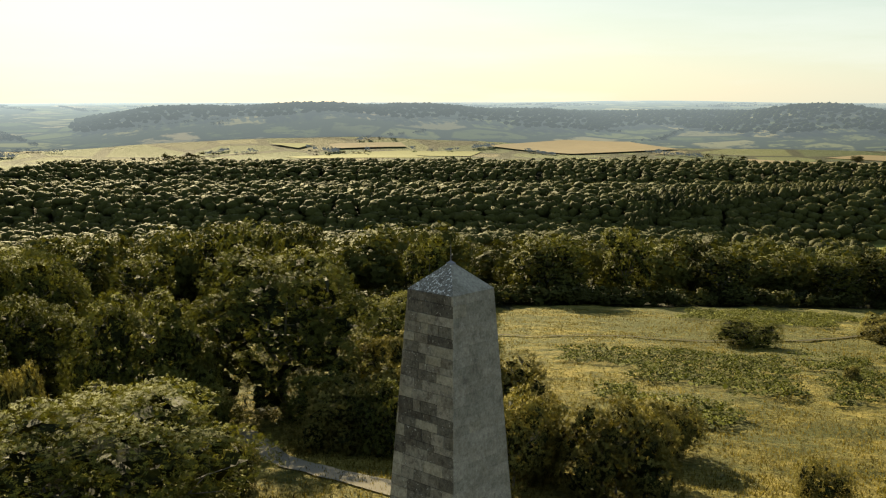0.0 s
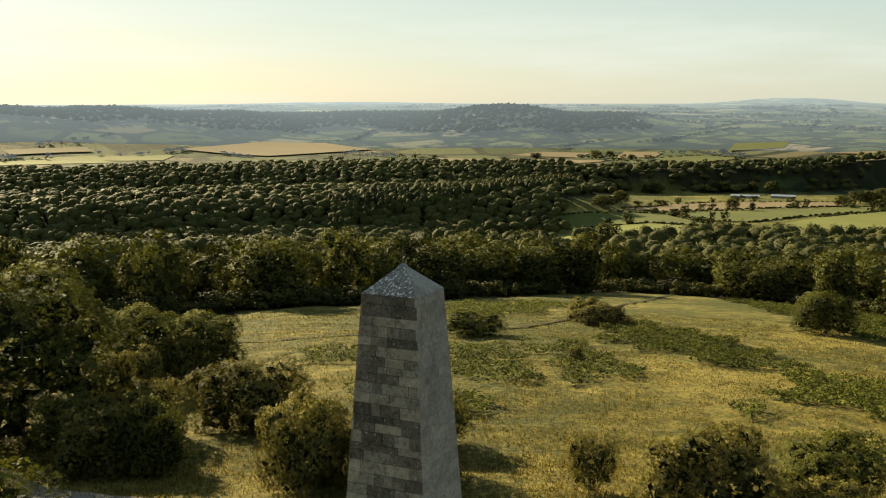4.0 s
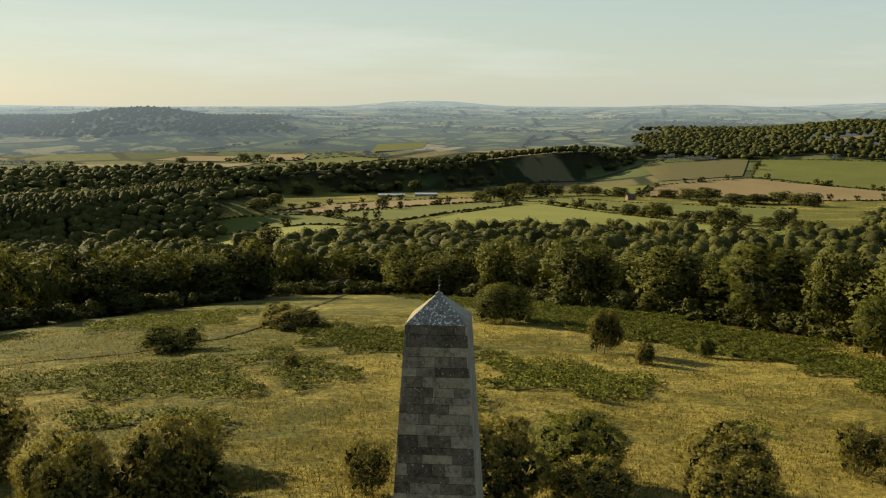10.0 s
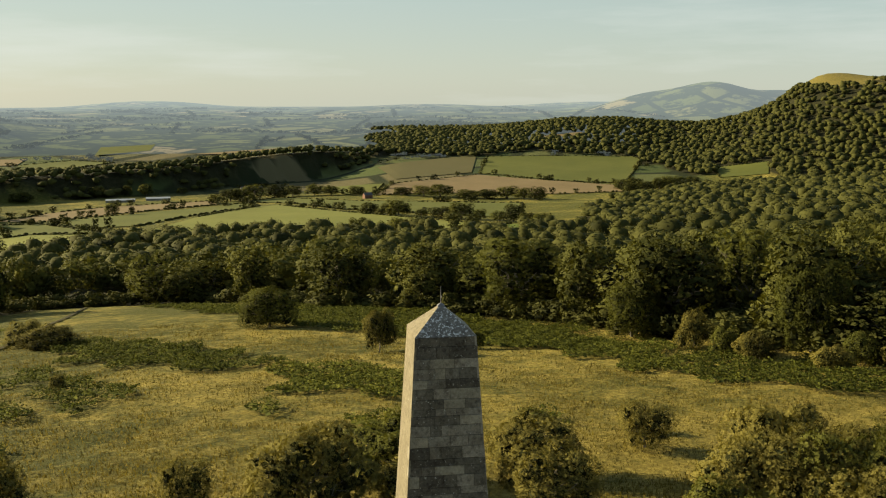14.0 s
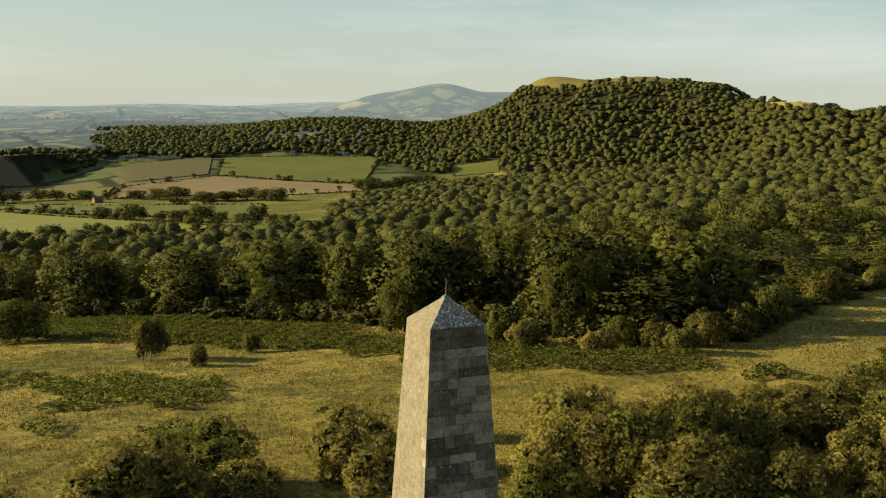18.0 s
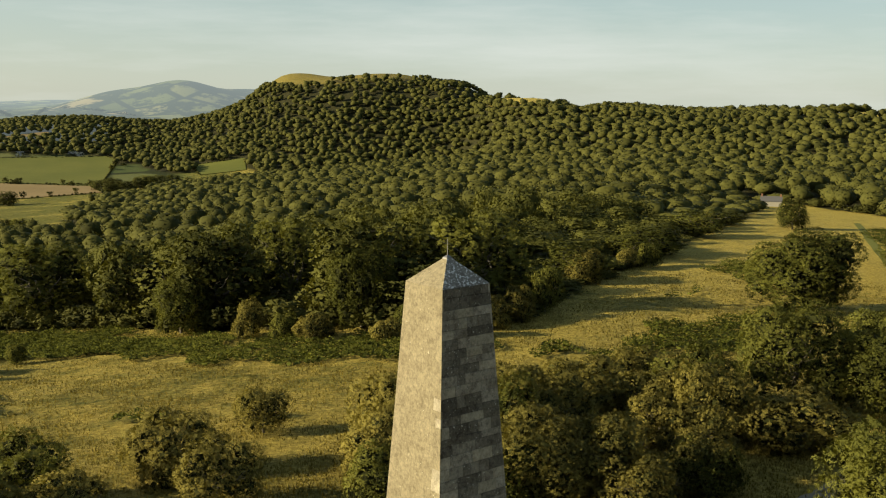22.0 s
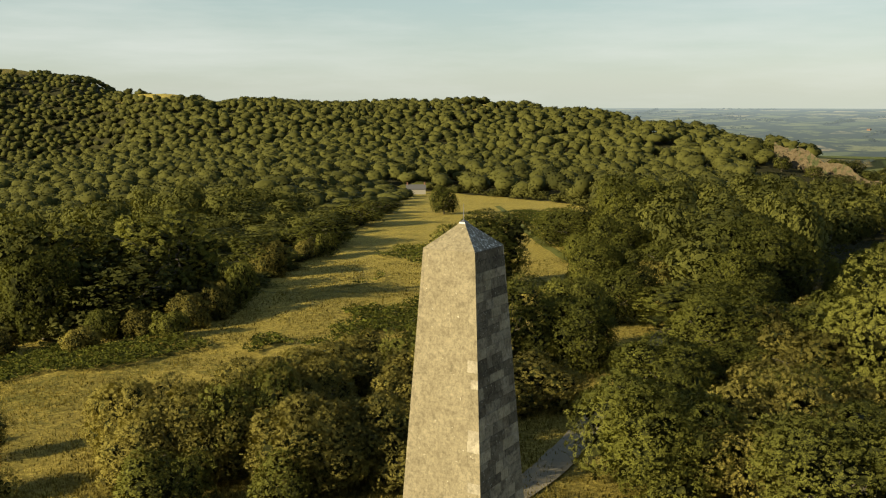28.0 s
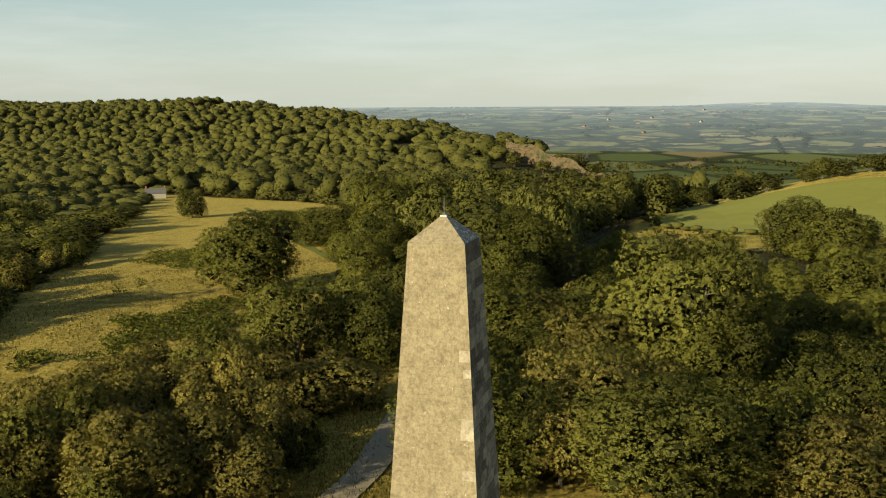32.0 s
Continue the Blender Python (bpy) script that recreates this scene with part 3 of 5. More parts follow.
FIELDS = [
    ("green", [(614, 752), (722, 729), (805, 728), (707, 559), (684, 687)]),
    ("pale", [(538, 733), (608, 752), (678, 682), (710, 480), (620, 514), (529, 460), (541, 606)]),
    ("stubble", [(773, 751), (950, 848), (1094, 862), (1225, 796), (1159, 735), (992, 746), (825, 754)]),
    ("green", [(814, 736), (960, 722), (1121, 706), (1201, 721), (1132, 657), (952, 635), (790, 595), (758, 641)]),
    ("pale", [(916, 611), (1104, 649), (1157, 645), (1052, 518), (893, 286), (741, 283), (692, 324), (697, 418), (741, 546)]),
    ("lush", [(712, 269), (884, 273), (924, 186), (824, 173), (730, 228)]),
    ("green", [(1215, 729), (1325, 739), (1273, 565), (1280, 347), (979, 263), (1020, 359), (1084, 518), (1207, 655)]),
    ("green", [(1574, 809), (1511, 643), (1423, 623), (1401, 661)]),
    ("stubble", [(1382, 605), (1509, 627), (1676, 536), (1660, 492), (1603, 282), (1519, 251), (1461, 381), (1443, 530)]),
    ("green", [(1693, 537), (1943, 599), (1990, 316), (1949, 290), (1626, 270), (1635, 384), (1682, 489)]),
    ("orchard", [(1758, 761), (1948, 649), (1928, 619), (1704, 555), (1567, 646)]),
    ("stubble", [(1136, 1610), (1075, 1525), (1175, 1252), (1365, 1379), (1229, 1451)]),
    ("stubble", [(1279, 1572), (1359, 1447), (1442, 1502), (1370, 1583)]),
    ("stubble", [(1411, 1402), (1511, 1477), (1560, 1414), (1480, 1364)]),
    ("green", [(1332, 1276), (1475, 1352), (1581, 1328), (1590, 1234), (1458, 1225), (1313, 1232)]),
    ("green", [(1667, 1338), (1797, 1425), (1902, 1360), (1790, 1295)]),
    ("stubble", [(1775, 1182), (1867, 1120), (1918, 1056), (1798, 1079)]),
    ("pale", [(311, 1905), (444, 1927), (556, 1910), (576, 1820), (341, 1863)]),
    ("pale", [(448, 1943), (568, 1948), (712, 1904), (664, 1836), (594, 1856)]),
    ("pale", [(312, 2088), (401, 2060), (361, 2018)]),
    ("stubble", [(430, 2046), (581, 2033), (579, 1987), (428, 1993)]),
    ("stubble", [(749, 1968), (958, 2031), (1088, 1983), (1113, 1820), (870, 1819)]),
    ("pale", [(835, 1747), (923, 1508), (862, 1409), (816, 1614)]),
    ("green", [(1812, 143), (1810, 53), (1705, 49), (1696, 124)]),
    ("stubble", [(2144, 571), (2200, 461), (2156, 451)]),
    ("green", [(1583, 227), (1639, 170), (1558, 169)]),
    ("green", [(580, 590), (465, 480), (400, 416), (391, 386), (475, 475)]),
    ("pale", [(201, -307), (214, -360), (194, -380), (150, -398), (85, -400), (80, -300), (122, -285), (148, -275), (176, -288)]),
]
WORDS = {"pale": "pale grazed pasture field", "green": "green pasture field", "lush": "bright green pasture field on a slope", "stubble": "tan stubble field after harvest", "orchard": "brown field planted in rows of saplings"}
for crop, poly in FIELDS:
    away = math.hypot(*poly[0])
    tagged(draped("field", poly, CROPS[crop], 0.25 + away / 2500 + 1.3 * (away > 2050), 22 if away < 1200 else 40), WORDS[crop] + " edged by hedges", "field", "fields", "structure")


def strip(name, points, width, mat, lift, kind_label, category):
    """A way laid along a line of plan points."""
    pts = [Vector((*p, 0)) for p in points]
    line = []
    for a, b, c, d in zip([pts[0]] + pts[:-2], pts[:-1], pts[1:], pts[2:] + [pts[-1]]):
        for k in range(12):
            t = k / 12
            line.append(0.5 * (2 * b + (c - a) * t + (2 * a - 5 * b + 4 * c - d) * t * t + (3 * b - a - 3 * c + d) * t ** 3))
    line.append(pts[-1])
    bm = bmesh.new()
    rng = np.random.default_rng(len(points) + int(width * 10))
    last = None
    for i, p in enumerate(line):
        q = line[min(i + 1, len(line) - 1)] - line[max(i - 1, 0)]
        side = Vector((q.y, -q.x, 0)).normalized()
        row = []
        for s in (-0.5, -0.2, 0.2, 0.5):
            v = p + side * width * (s + (rng.uniform(-0.02, 0.02) if abs(s) > 0.4 else 0))
            row.append(bm.verts.new((v.x, v.y, float(height(v.x, v.y)) + lift)))
        if last:
            for k in range(3):
                bm.faces.new((last[k], last[k + 1], row[k + 1], row[k]))
        last = row
    bm.normal_update()
    if sum(f.normal.z for f in bm.faces) < 0:
        bmesh.ops.reverse_faces(bm, faces=bm.faces[:])
    me = bpy.data.meshes.new(name)
    bm.to_mesh(me)
    bm.free()
    me.materials.append(mat)
    return tagged(new(name, me), kind_label, category, kind="structure")


TRACK_LINE = [(2, 99), (5, 90), (7, 74), (14, 58), (24, 40), (32, 15), (37, -15), (46, -35), (55, -46), (77, -73), (96, -94), (113, -115), (128, -136)]
TRACK = [(x0 + (x1 - x0) * k / 6, y0 + (y1 - y0) * k / 6) for (x0, y0), (x1, y1) in zip(TRACK_LINE, TRACK_LINE[1:]) for k in range(6)]
strip("track", TRACK_LINE, 3.2, GRAVEL, 0.14, "pale gravel track winding over the hill between shrubs", "track")
strip("footpath", [(20, 205), (43, 189), (72, 171), (106, 158), (135, 156), (162, 169), (212, 199), (312, 268)], 1.4, EARTH, 0.3, "narrow trodden earth footpath across the meadow", "path")
strip("footpath", [(417, -271), (300, -206), (227, -167), (183, -146)], 3.0, CROPS["green"], 0.12, "mown grass path through bracken up the hill", "path")


# ---- plants ----
def unit(v):
    return v / np.maximum(np.linalg.norm(v, axis=-1, keepdims=True), 1e-9)


def card_set(rng, c, nrm, size):
    """Small bent leaf sprays: one quad each at c, facing nrm."""
    t1 = unit(np.cross(nrm, rng.normal(size=c.shape)))
    t2 = np.cross(unit(nrm), t1)
    s = size[:, None]
    asp = rng.uniform(0.55, 1.0, (len(c), 1))
    bend = unit(nrm) * s * rng.uniform(-0.35, 0.35, (len(c), 1))
    v = np.stack([c - t1 * s, c - t2 * s * asp + bend, c + t1 * s, c + t2 * s * asp + bend], 1)
    return v.reshape(-1, 3)


def crown_lobes(rng, width, tall, low, lobes, dome=False):
    """Centres and radii of the lobes of a crown: full to the skirts or a dome, bulging all round."""
    k = np.arange(lobes) + rng.uniform(-0.25, 0.25, lobes)
    z = (0.0 if dome else -0.68) + ((0.6 if dome else 1.42) * (np.maximum(k, 0) / lobes))
    a = k * 2.4 + rng.uniform(-0.45, 0.45, lobes) + rng.uniform(0, 6.28)
    r = (0.5 if dome else 0.66) * np.sqrt(np.clip(1 - np.clip(z, -0.3, 1) ** 2, 0.04, 1)) * rng.uniform(0.7, 1.12, lobes)
    c = np.stack([r * np.cos(a), r * np.sin(a), z], -1)
    rad = rng.uniform(0.26, 0.46, lobes) * (1.2 if dome else 1)
    c[0], rad[0] = (0, 0, 0.05), 0.85 if dome else 0.6
    scale = np.array([width / 2, width / 2, (tall - low) / 2])
    return c * scale + np.array([0, 0, (low + tall) / 2]), rad[:, None] * np.stack([scale[0] * np.ones(lobes), scale[0] * np.ones(lobes), 0.5 * scale[2] + 0.5 * scale[0] * np.ones(lobes)], -1)


def crown_points(rng, n, c, rad, ragged):
    """Points and outward ways over the lobes, in sprays that stand out unevenly, none deep inside another lobe."""
    area = rad[:, 0] ** 2
    buds = unit(rng.normal(size=(len(c), 11, 3)))
    m = 3 * n
    which = rng.choice(len(c), m, p=area / area.sum())
    way = unit(rng.normal(size=(m, 3)) + np.array([0, 0, 0.15]))
    near = np.einsum("ik,ijk->ij", way, buds[which])
    out = 0.64 + 0.52 * np.clip((np.max(near, axis=1) - 0.5) / 0.45, 0, 1) ** 1.3 + rng.normal(size=m) * 0.05 - ragged * 0.4 * rng.uniform(size=m) ** 2
    p = c[which] + way * rad[which] * out[:, None]
    way = unit(way + 0.5 * np.take_along_axis(buds[which], np.argmax(near, axis=1)[:, None, None], 1)[:, 0])
    keep = np.ones(m, bool)
    for k in range(len(c)):
        keep &= (np.linalg.norm((p - c[k]) / rad[k], axis=1) > 0.78) | (which == k)
    return p[keep][:n], way[keep][:n]


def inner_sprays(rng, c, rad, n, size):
    """The filled inside of a crown: close sprays in every lobe."""
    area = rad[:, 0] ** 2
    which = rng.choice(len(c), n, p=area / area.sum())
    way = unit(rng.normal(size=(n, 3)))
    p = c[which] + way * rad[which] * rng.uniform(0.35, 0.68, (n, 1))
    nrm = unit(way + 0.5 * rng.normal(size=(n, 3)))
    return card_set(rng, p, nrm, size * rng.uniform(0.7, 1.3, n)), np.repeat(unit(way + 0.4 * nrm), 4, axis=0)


def blob(rng, rounds=2):
    """A lumpy closed form of few faces."""
    bm = bmesh.new()
    bmesh.ops.create_icosphere(bm, subdivisions=rounds, radius=1)
    bm.verts.ensure_lookup_table()
    v = np.array([p.co[:] for p in bm.verts])
    f = np.array([[q.index for q in face.verts] for face in bm.faces])
    bm.free()
    lump = unit(rng.normal(size=(7, 3)))
    v = v * (0.78 + 0.3 * np.max(np.clip(v @ lump.T, 0, 1) ** 3, axis=1) + rng.uniform(-0.07, 0.07, len(v)))[:, None]
    return v, f


def leafage(rng, p, way, lean, size, middle, spread, fleck=0.22, whole=0.5):
    """Leaf sprays over a crown, and for each corner the way that its spray faces: out from the bough and the crown."""
    nrm = unit(way + rng.normal(size=way.shape) * lean)
    v = card_set(rng, p, nrm, size)
    face = unit(0.62 * way + whole * unit((p - middle) / spread) + fleck * rng.normal(size=way.shape))
    return v, np.repeat(face, 4, axis=0)


def quad_mesh(name, v, mat, normals=None):
    n = len(v) // 4
    return mesh_of(name, v, np.full(n, 4), np.arange(n * 4), mat, normals=normals)


def limb(bm, a, b, r0, r1, sides=6, crook=0.08, rng=None, steps=3):
    a, b = Vector(a), Vector(b)
    axis = (b - a).normalized()
    u = axis.orthogonal().normalized()
    w = axis.cross(u)
    rings = []
    for s in range(steps + 1):
        t = s / steps
        c = a.lerp(b, t)
        if rng is not None and 0 < s < steps:
            c += Vector(rng.normal(size=3)) * crook * (b - a).length * 0.5
        r = r0 + (r1 - r0) * t
        rings.append([bm.verts.new(c + (u * math.cos(k * 2 * math.pi / sides) + w * math.sin(k * 2 * math.pi / sides)) * r) for k in range(sides)])
    for p, q in zip(rings, rings[1:]):
        for k in range(sides):
            bm.faces.new((p[k], p[(k + 1) % sides], q[(k + 1) % sides], q[k]))
    bm.faces.new(rings[-1])
    bm.faces.new(rings[0][::-1])


def tree(name, seed, width, tall, low, leaves, n, size, lobes, ragged, label, category, bare=0, stems=1, inside_n=500):
    """One tree or shrub: stem with limbs, and a crown of leaf sprays."""
    rng = np.random.default_rng(seed)
    root = tagged(new(name), label, category, kind="")
    bm = bmesh.new()
    for s in range(stems):
        foot = (rng.normal() * 0.25 * (stems > 1), rng.normal() * 0.25 * (stems > 1), -0.6)
        fork = (foot[0] * 2 + rng.normal() * 0.25, foot[1] * 2 + rng.normal() * 0.25, low + (tall - low) * 0.25)
        r = max(0.05, tall * 0.024) / math.sqrt(stems)
        limb(bm, foot, fork, r * 1.3, r * 0.8, 7, 0.05, rng)
        for k in range(7 if stems == 1 else 4):
            a, e = rng.uniform(0, 2 * math.pi), rng.uniform(0.25, 0.9)
            reach = width * 0.42 * rng.uniform(0.5, 0.95)
            end = (fork[0] + reach * math.cos(a), fork[1] + reach * math.sin(a), fork[2] + (tall - fork[2]) * e * 0.8)
            limb(bm, fork, end, r * 0.55, r * 0.12, 5, 0.12, rng)
            for _ in range(2 + bare):
                a2 = a + rng.normal() * 0.7
                r2 = reach * rng.uniform(0.3, 0.6)
                m = Vector(fork).lerp(Vector(end), rng.uniform(0.45, 0.9))
                tip = m + Vector((r2 * math.cos(a2), r2 * math.sin(a2), r2 * rng.uniform(0.1, 0.9)))
                limb(bm, m, tip, r * 0.25, r * 0.05, 4, 0.12, rng, 2)
    part("trunk", bm, BARK, root, "grey-brown branching trunk")
    lc, lr = crown_lobes(rng, width, tall, low, lobes)
    c, way = crown_points(rng, n, lc, lr, ragged)
    v, faces = leafage(rng, c, way, 1.0, size * rng.uniform(0.6, 1.35, len(c)), np.array([0, 0, low + 0.4 * (tall - low)]), np.array([width / 2, width / 2, (tall - low) / 2]), 0.2, 1.0 if name == "woodland_tree" else 0.6)
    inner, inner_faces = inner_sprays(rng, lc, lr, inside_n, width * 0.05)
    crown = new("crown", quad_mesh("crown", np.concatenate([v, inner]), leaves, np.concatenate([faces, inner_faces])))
    # near-black inner sprays paint the shade inside the crown and let little sky through
    crown.data.materials.append(CROWN_SHADE)
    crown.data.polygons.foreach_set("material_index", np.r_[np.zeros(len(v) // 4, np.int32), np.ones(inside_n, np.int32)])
    crown.parent = root
    return root


KINDS = {}


def kind(key, *specs):
    KINDS[key] = [tree(*s) for s in specs]


kind("oak", *[("oak_tree", 10 + k, 18, 17, 0.0, OAK, 13000, 0.29, 24 + k, 0.3, "broad mature oak with dense dark green crown", "tree") for k in range(3)])
kind("ash", *[("ash_tree", 20 + k, 18, 18, 0.4, ASH, 16000, 0.27, 30 + k, 0.4, "tall airy ash with light olive green crown", "tree", 0, 1, 420) for k in range(2)])
kind("thorn", *[("hawthorn", 30 + k, 8, 6.5, 0.3, THORN, 6800, 0.165, 19 + k, 0.6, "gnarled hawthorn with sparse olive green leaves", "shrub", 1, 2, 260) for k in range(3)])
kind("bush", *[("bush", 40 + k, 8, 5.5, -0.2, ASH if k % 2 else THORN, 6800, 0.165, 18 + k, 0.4, "rounded green bush standing in rough grass", "shrub", 0, 3, 360) for k in range(3)])
kind("edge", *[("woodland_tree", 50 + k, 15, 20, 0.6, (WOOD_LEAF, ASH, OAK, WOOD_LEAF)[k], 3000, 0.46, 18 + 2 * k, 0.25, "tall broadleaved tree on the woodland edge", "tree", 0, 1, 300) for k in range(4)])
used = {key: 0 for key in KINDS}
SIZE = {"oak": (18, 17), "ash": (18, 18), "thorn": (8, 6.5), "bush": (8, 5.5), "edge": (15, 20)}
spot = np.random.default_rng(5)


def plant(key, x, y, width, tall, group=""):
    protos = KINDS[key]
    i = used[key]
    used[key] += 1
    w0, t0 = SIZE[key]
    m = Matrix.Translation((x, y, float(height(x, y)))) @ Matrix.Rotation(spot.uniform(0, 6.28), 4, "Z") @ Matrix.Diagonal((1.12 * width / w0, 1.12 * width / w0, tall / t0, 1))
    if i < len(protos):
        protos[i].matrix_basis = m
        ob = protos[i]
    else:
        ob = copy_thing(protos[i % len(protos)], m)
        ob.scale = m.to_scale()
    if group:
        tagged(ob, group=group)
    return ob


# trees and shrubs of the hilltop: kind, x, y, width, height
HILLTOP_SOUTH = [
    ("ash", 12, 105, 23, 20),
    ("oak", -6, 96, 15, 17),
    ("oak", -22, 147, 20, 21),
    ("oak", -19, 120, 15, 15),
    ("bush", -19, 78, 7, 12),
    ("bush", -1, 89, 9, 9),
    ("ash", -10, 50, 19, 11.7),
    ("thorn", 25, 110, 7.3, 8),
    ("thorn", 32, 120, 8, 7.5),
    ("bush", 35, 87, 13, 8.5),
    ("thorn", 23, 88, 7.6, 7),
    ("bush", 14, 79, 9.5, 7),
    ("bush", 18, 74, 7.4, 6.5),
    ("thorn", 24, 54, 7, 8),
    ("bush", 27, 58, 7, 8),
    ("oak", -40, 170, 18, 18),
    ("oak", -30, 100, 16, 15),
]
HILLTOP_WEST = [
    ("bush", 33, 51, 10, 8.5),
    ("bush", 30, 62, 7, 6.5),
    ("thorn", 45, 63, 5.5, 6),
    ("bush", 37, 56, 8, 7),
    ("bush", 51, 31, 10.5, 7.8),
    ("thorn", 47, 41, 4.3, 4.8),
    ("bush", 115, 148, 12, 5),
    ("bush", 161, 162, 8.7, 6),
    ("bush", 156, 150, 12, 5),
    ("thorn", 103, 103, 2.5, 3),
    ("bush", 64, 28, 9, 6),
    ("bush", 56, 22, 7, 4.2),
    ("oak", 197, 117, 13, 10),
    ("thorn", 158, 70, 7.4, 9),
    ("bush", 150, 58, 3.8, 4),
    ("bush", 168, 53, 3.5, 3.8),
]
HILLTOP_NORTH = [
    ("bush", 46, 65, 8, 6),
    ("thorn", 87, 6.5, 5.6, 5),
    ("bush", 70, 15, 9.4, 6.5),
    ("thorn", 58, 10, 7, 5.8),
    ("thorn", 95, 9, 2.9, 2.9),
    ("thorn", 66, -10, 9, 8),
    ("bush", 64, -15, 10, 9),
    ("thorn", 66, -21, 9.5, 9.5),
    ("bush", 75, -8, 9, 8),
    ("thorn", 79, -22, 9.5, 8),
    ("bush", 82, -38, 11, 7),
    ("thorn", 73, -42, 8, 8.5),
    ("bush", 56, -5, 7, 5),
    ("bush", 54, -18, 9, 6.5),
    ("bush", 101, -10, 5, 4),
    ("thorn", 63, -36, 7, 6.5),
    ("oak", 165, -104, 22, 17),
    ("ash", 92, -62, 14, 13.5),
    ("oak", 87, -71, 11, 10.5),
    ("bush", 86, -46, 10.3, 8),
    ("bush", 71, -51, 12, 6),
    ("thorn", 83, -30, 12, 8),
    ("oak", 370, -212, 11.4, 11.4),
    ("bush", 95, -40, 9, 7),
]
HILLTOP_EAST = [
    ("oak", 63, -66, 13, 9),
    ("oak", 76, -88, 14.8, 11),
    ("bush", 42, -46, 13, 9.5),
    ("thorn", 38, -55, 11, 9.5),
    ("oak", 231, -178, 20, 12),
    ("oak", 177, -152, 14, 14),
    ("oak", 248, -215, 20, 20),
    ("ash", 97, -78, 10, 11.5),
    ("oak", 113, -134, 18, 17),
    ("oak", 208, -181, 18, 20),
    ("oak", 213, -200, 18, 21),
    ("ash", 46, -89, 21, 20),
    ("thorn", 53, -80, 14, 11),
    ("bush", 74, -91, 12.6, 9),
    ("ash", 23, -48, 13.8, 9.9),
    ("thorn", 32, -46, 9.2, 7.7),
    ("thorn", 13, -58, 10, 6.6),
    ("bush", 39, -108, 3.7, 4.1),
    ("oak", 110, -245, 19, 15),
    ("oak", 55, -163, 16.9, 12.4),
    ("oak", 157, -189, 18, 15.5),
    ("oak", 93, -242, 20, 13),
    ("bush", 31, -110, 5.7, 4.1),
    ("bush", 60, -100, 10, 8),
]
SAPLINGS = [
    ("bush", 173, 10, 4.5, 8),
    ("bush", 165, 3, 3.5, 5.5),
    ("bush", 158, -3, 4, 5.5),
    ("bush", 162, -1, 3.5, 4.5),
    ("bush", 146, -29, 4, 5),
    ("bush", 154, -35, 5, 7),
    ("bush", 161, -42, 6, 8),
    ("bush", 170, -49, 7, 10),
    ("oak", 178, -31, 9, 10),
    ("bush", 211, -71, 9, 9),
    ("bush", 238, -91, 4.5, 6),
    ("bush", 241, -99, 4.5, 7.5),
    ("bush", 357, -170, 8, 8),
    ("bush", 153, -26, 4.5, 5),
    ("bush", 156, -20, 4, 6),
    ("bush", 150, -15, 4, 4.5),
    ("oak", 168, -12, 13, 18),
    ("oak", 193, 25, 12, 14),
]
for key, x, y, w, t in SAPLINGS:
    plant(key, x, y, w * 1.4 if w < 6 else w, 0.92 * t, group="young trees along the wood")
for row in HILLTOP_SOUTH + HILLTOP_WEST + HILLTOP_NORTH + HILLTOP_EAST:
    plant(*row, group="trees and shrubs of the hilltop")

# scrub between them
scrub = np.random.default_rng(77)
for az0, az1, d0, d1, m, kinds_ in ((126, 168, 55, 150, 60, ("thorn", "bush", "bush", "oak")), (94, 122, 54, 84, 26, ("thorn", "thorn", "bush")), (-14, 24, 60, 150, 12, ("bush", "thorn", "oak", "ash")), (128, 140, 120, 260, 26, ("oak", "bush"))):
    for _ in range(m):
        a, d = radians(scrub.uniform(az0, az1)), scrub.uniform(d0, d1)
        x, y, key = d * math.sin(a), d * math.cos(a), kinds_[scrub.integers(len(kinds_))]
        off_track = min(math.hypot(x - tx, y - ty) for tx, ty in TRACK)
        w = scrub.uniform(9, 14) if key in ("oak", "ash") else scrub.uniform(5, 9.5)
        if off_track > w / 2 + 2.5:
            plant(key, x, y, w, w * scrub.uniform(0.7, 0.95), "scrub of the hilltop")

# woodland: the trees of the edge one by one, the rest as woods
rng = np.random.default_rng(8)
STEP = 14.0
wx, wy = np.meshgrid(np.arange(-700, 2700, STEP), np.arange(-1300, 3300, STEP), indexing="ij")
wx, wy = (wx + rng.uniform(-6, 6, wx.shape)).ravel(), (wy + rng.uniform(-6, 6, wy.shape)).ravel()
ok = wanted(wx, wy) & (np.hypot(wx, wy) < 3300)
wd, waz = polar(wx, wy)
ok &= (rng.uniform(size=len(wx)) < 0.62) | (wd > 480) | (waz > 64)
ok &= rng.uniform(size=len(wx)) < np.where(wd < 480, 0.74, np.where(wd < 1000, 0.72, np.where(wd < 2000, 0.78, np.where((waz > 54) & (waz < 81), 0.9, 0.6))))
ok &= ~((waz > 138.0) & (waz < 144.4) & (wd > 640) & (wd < 850))
ok &= np.hypot(wx - 578, wy + 310) > 22
for _, poly in FIELDS:
    ok &= ~inside(poly, wx, wy)
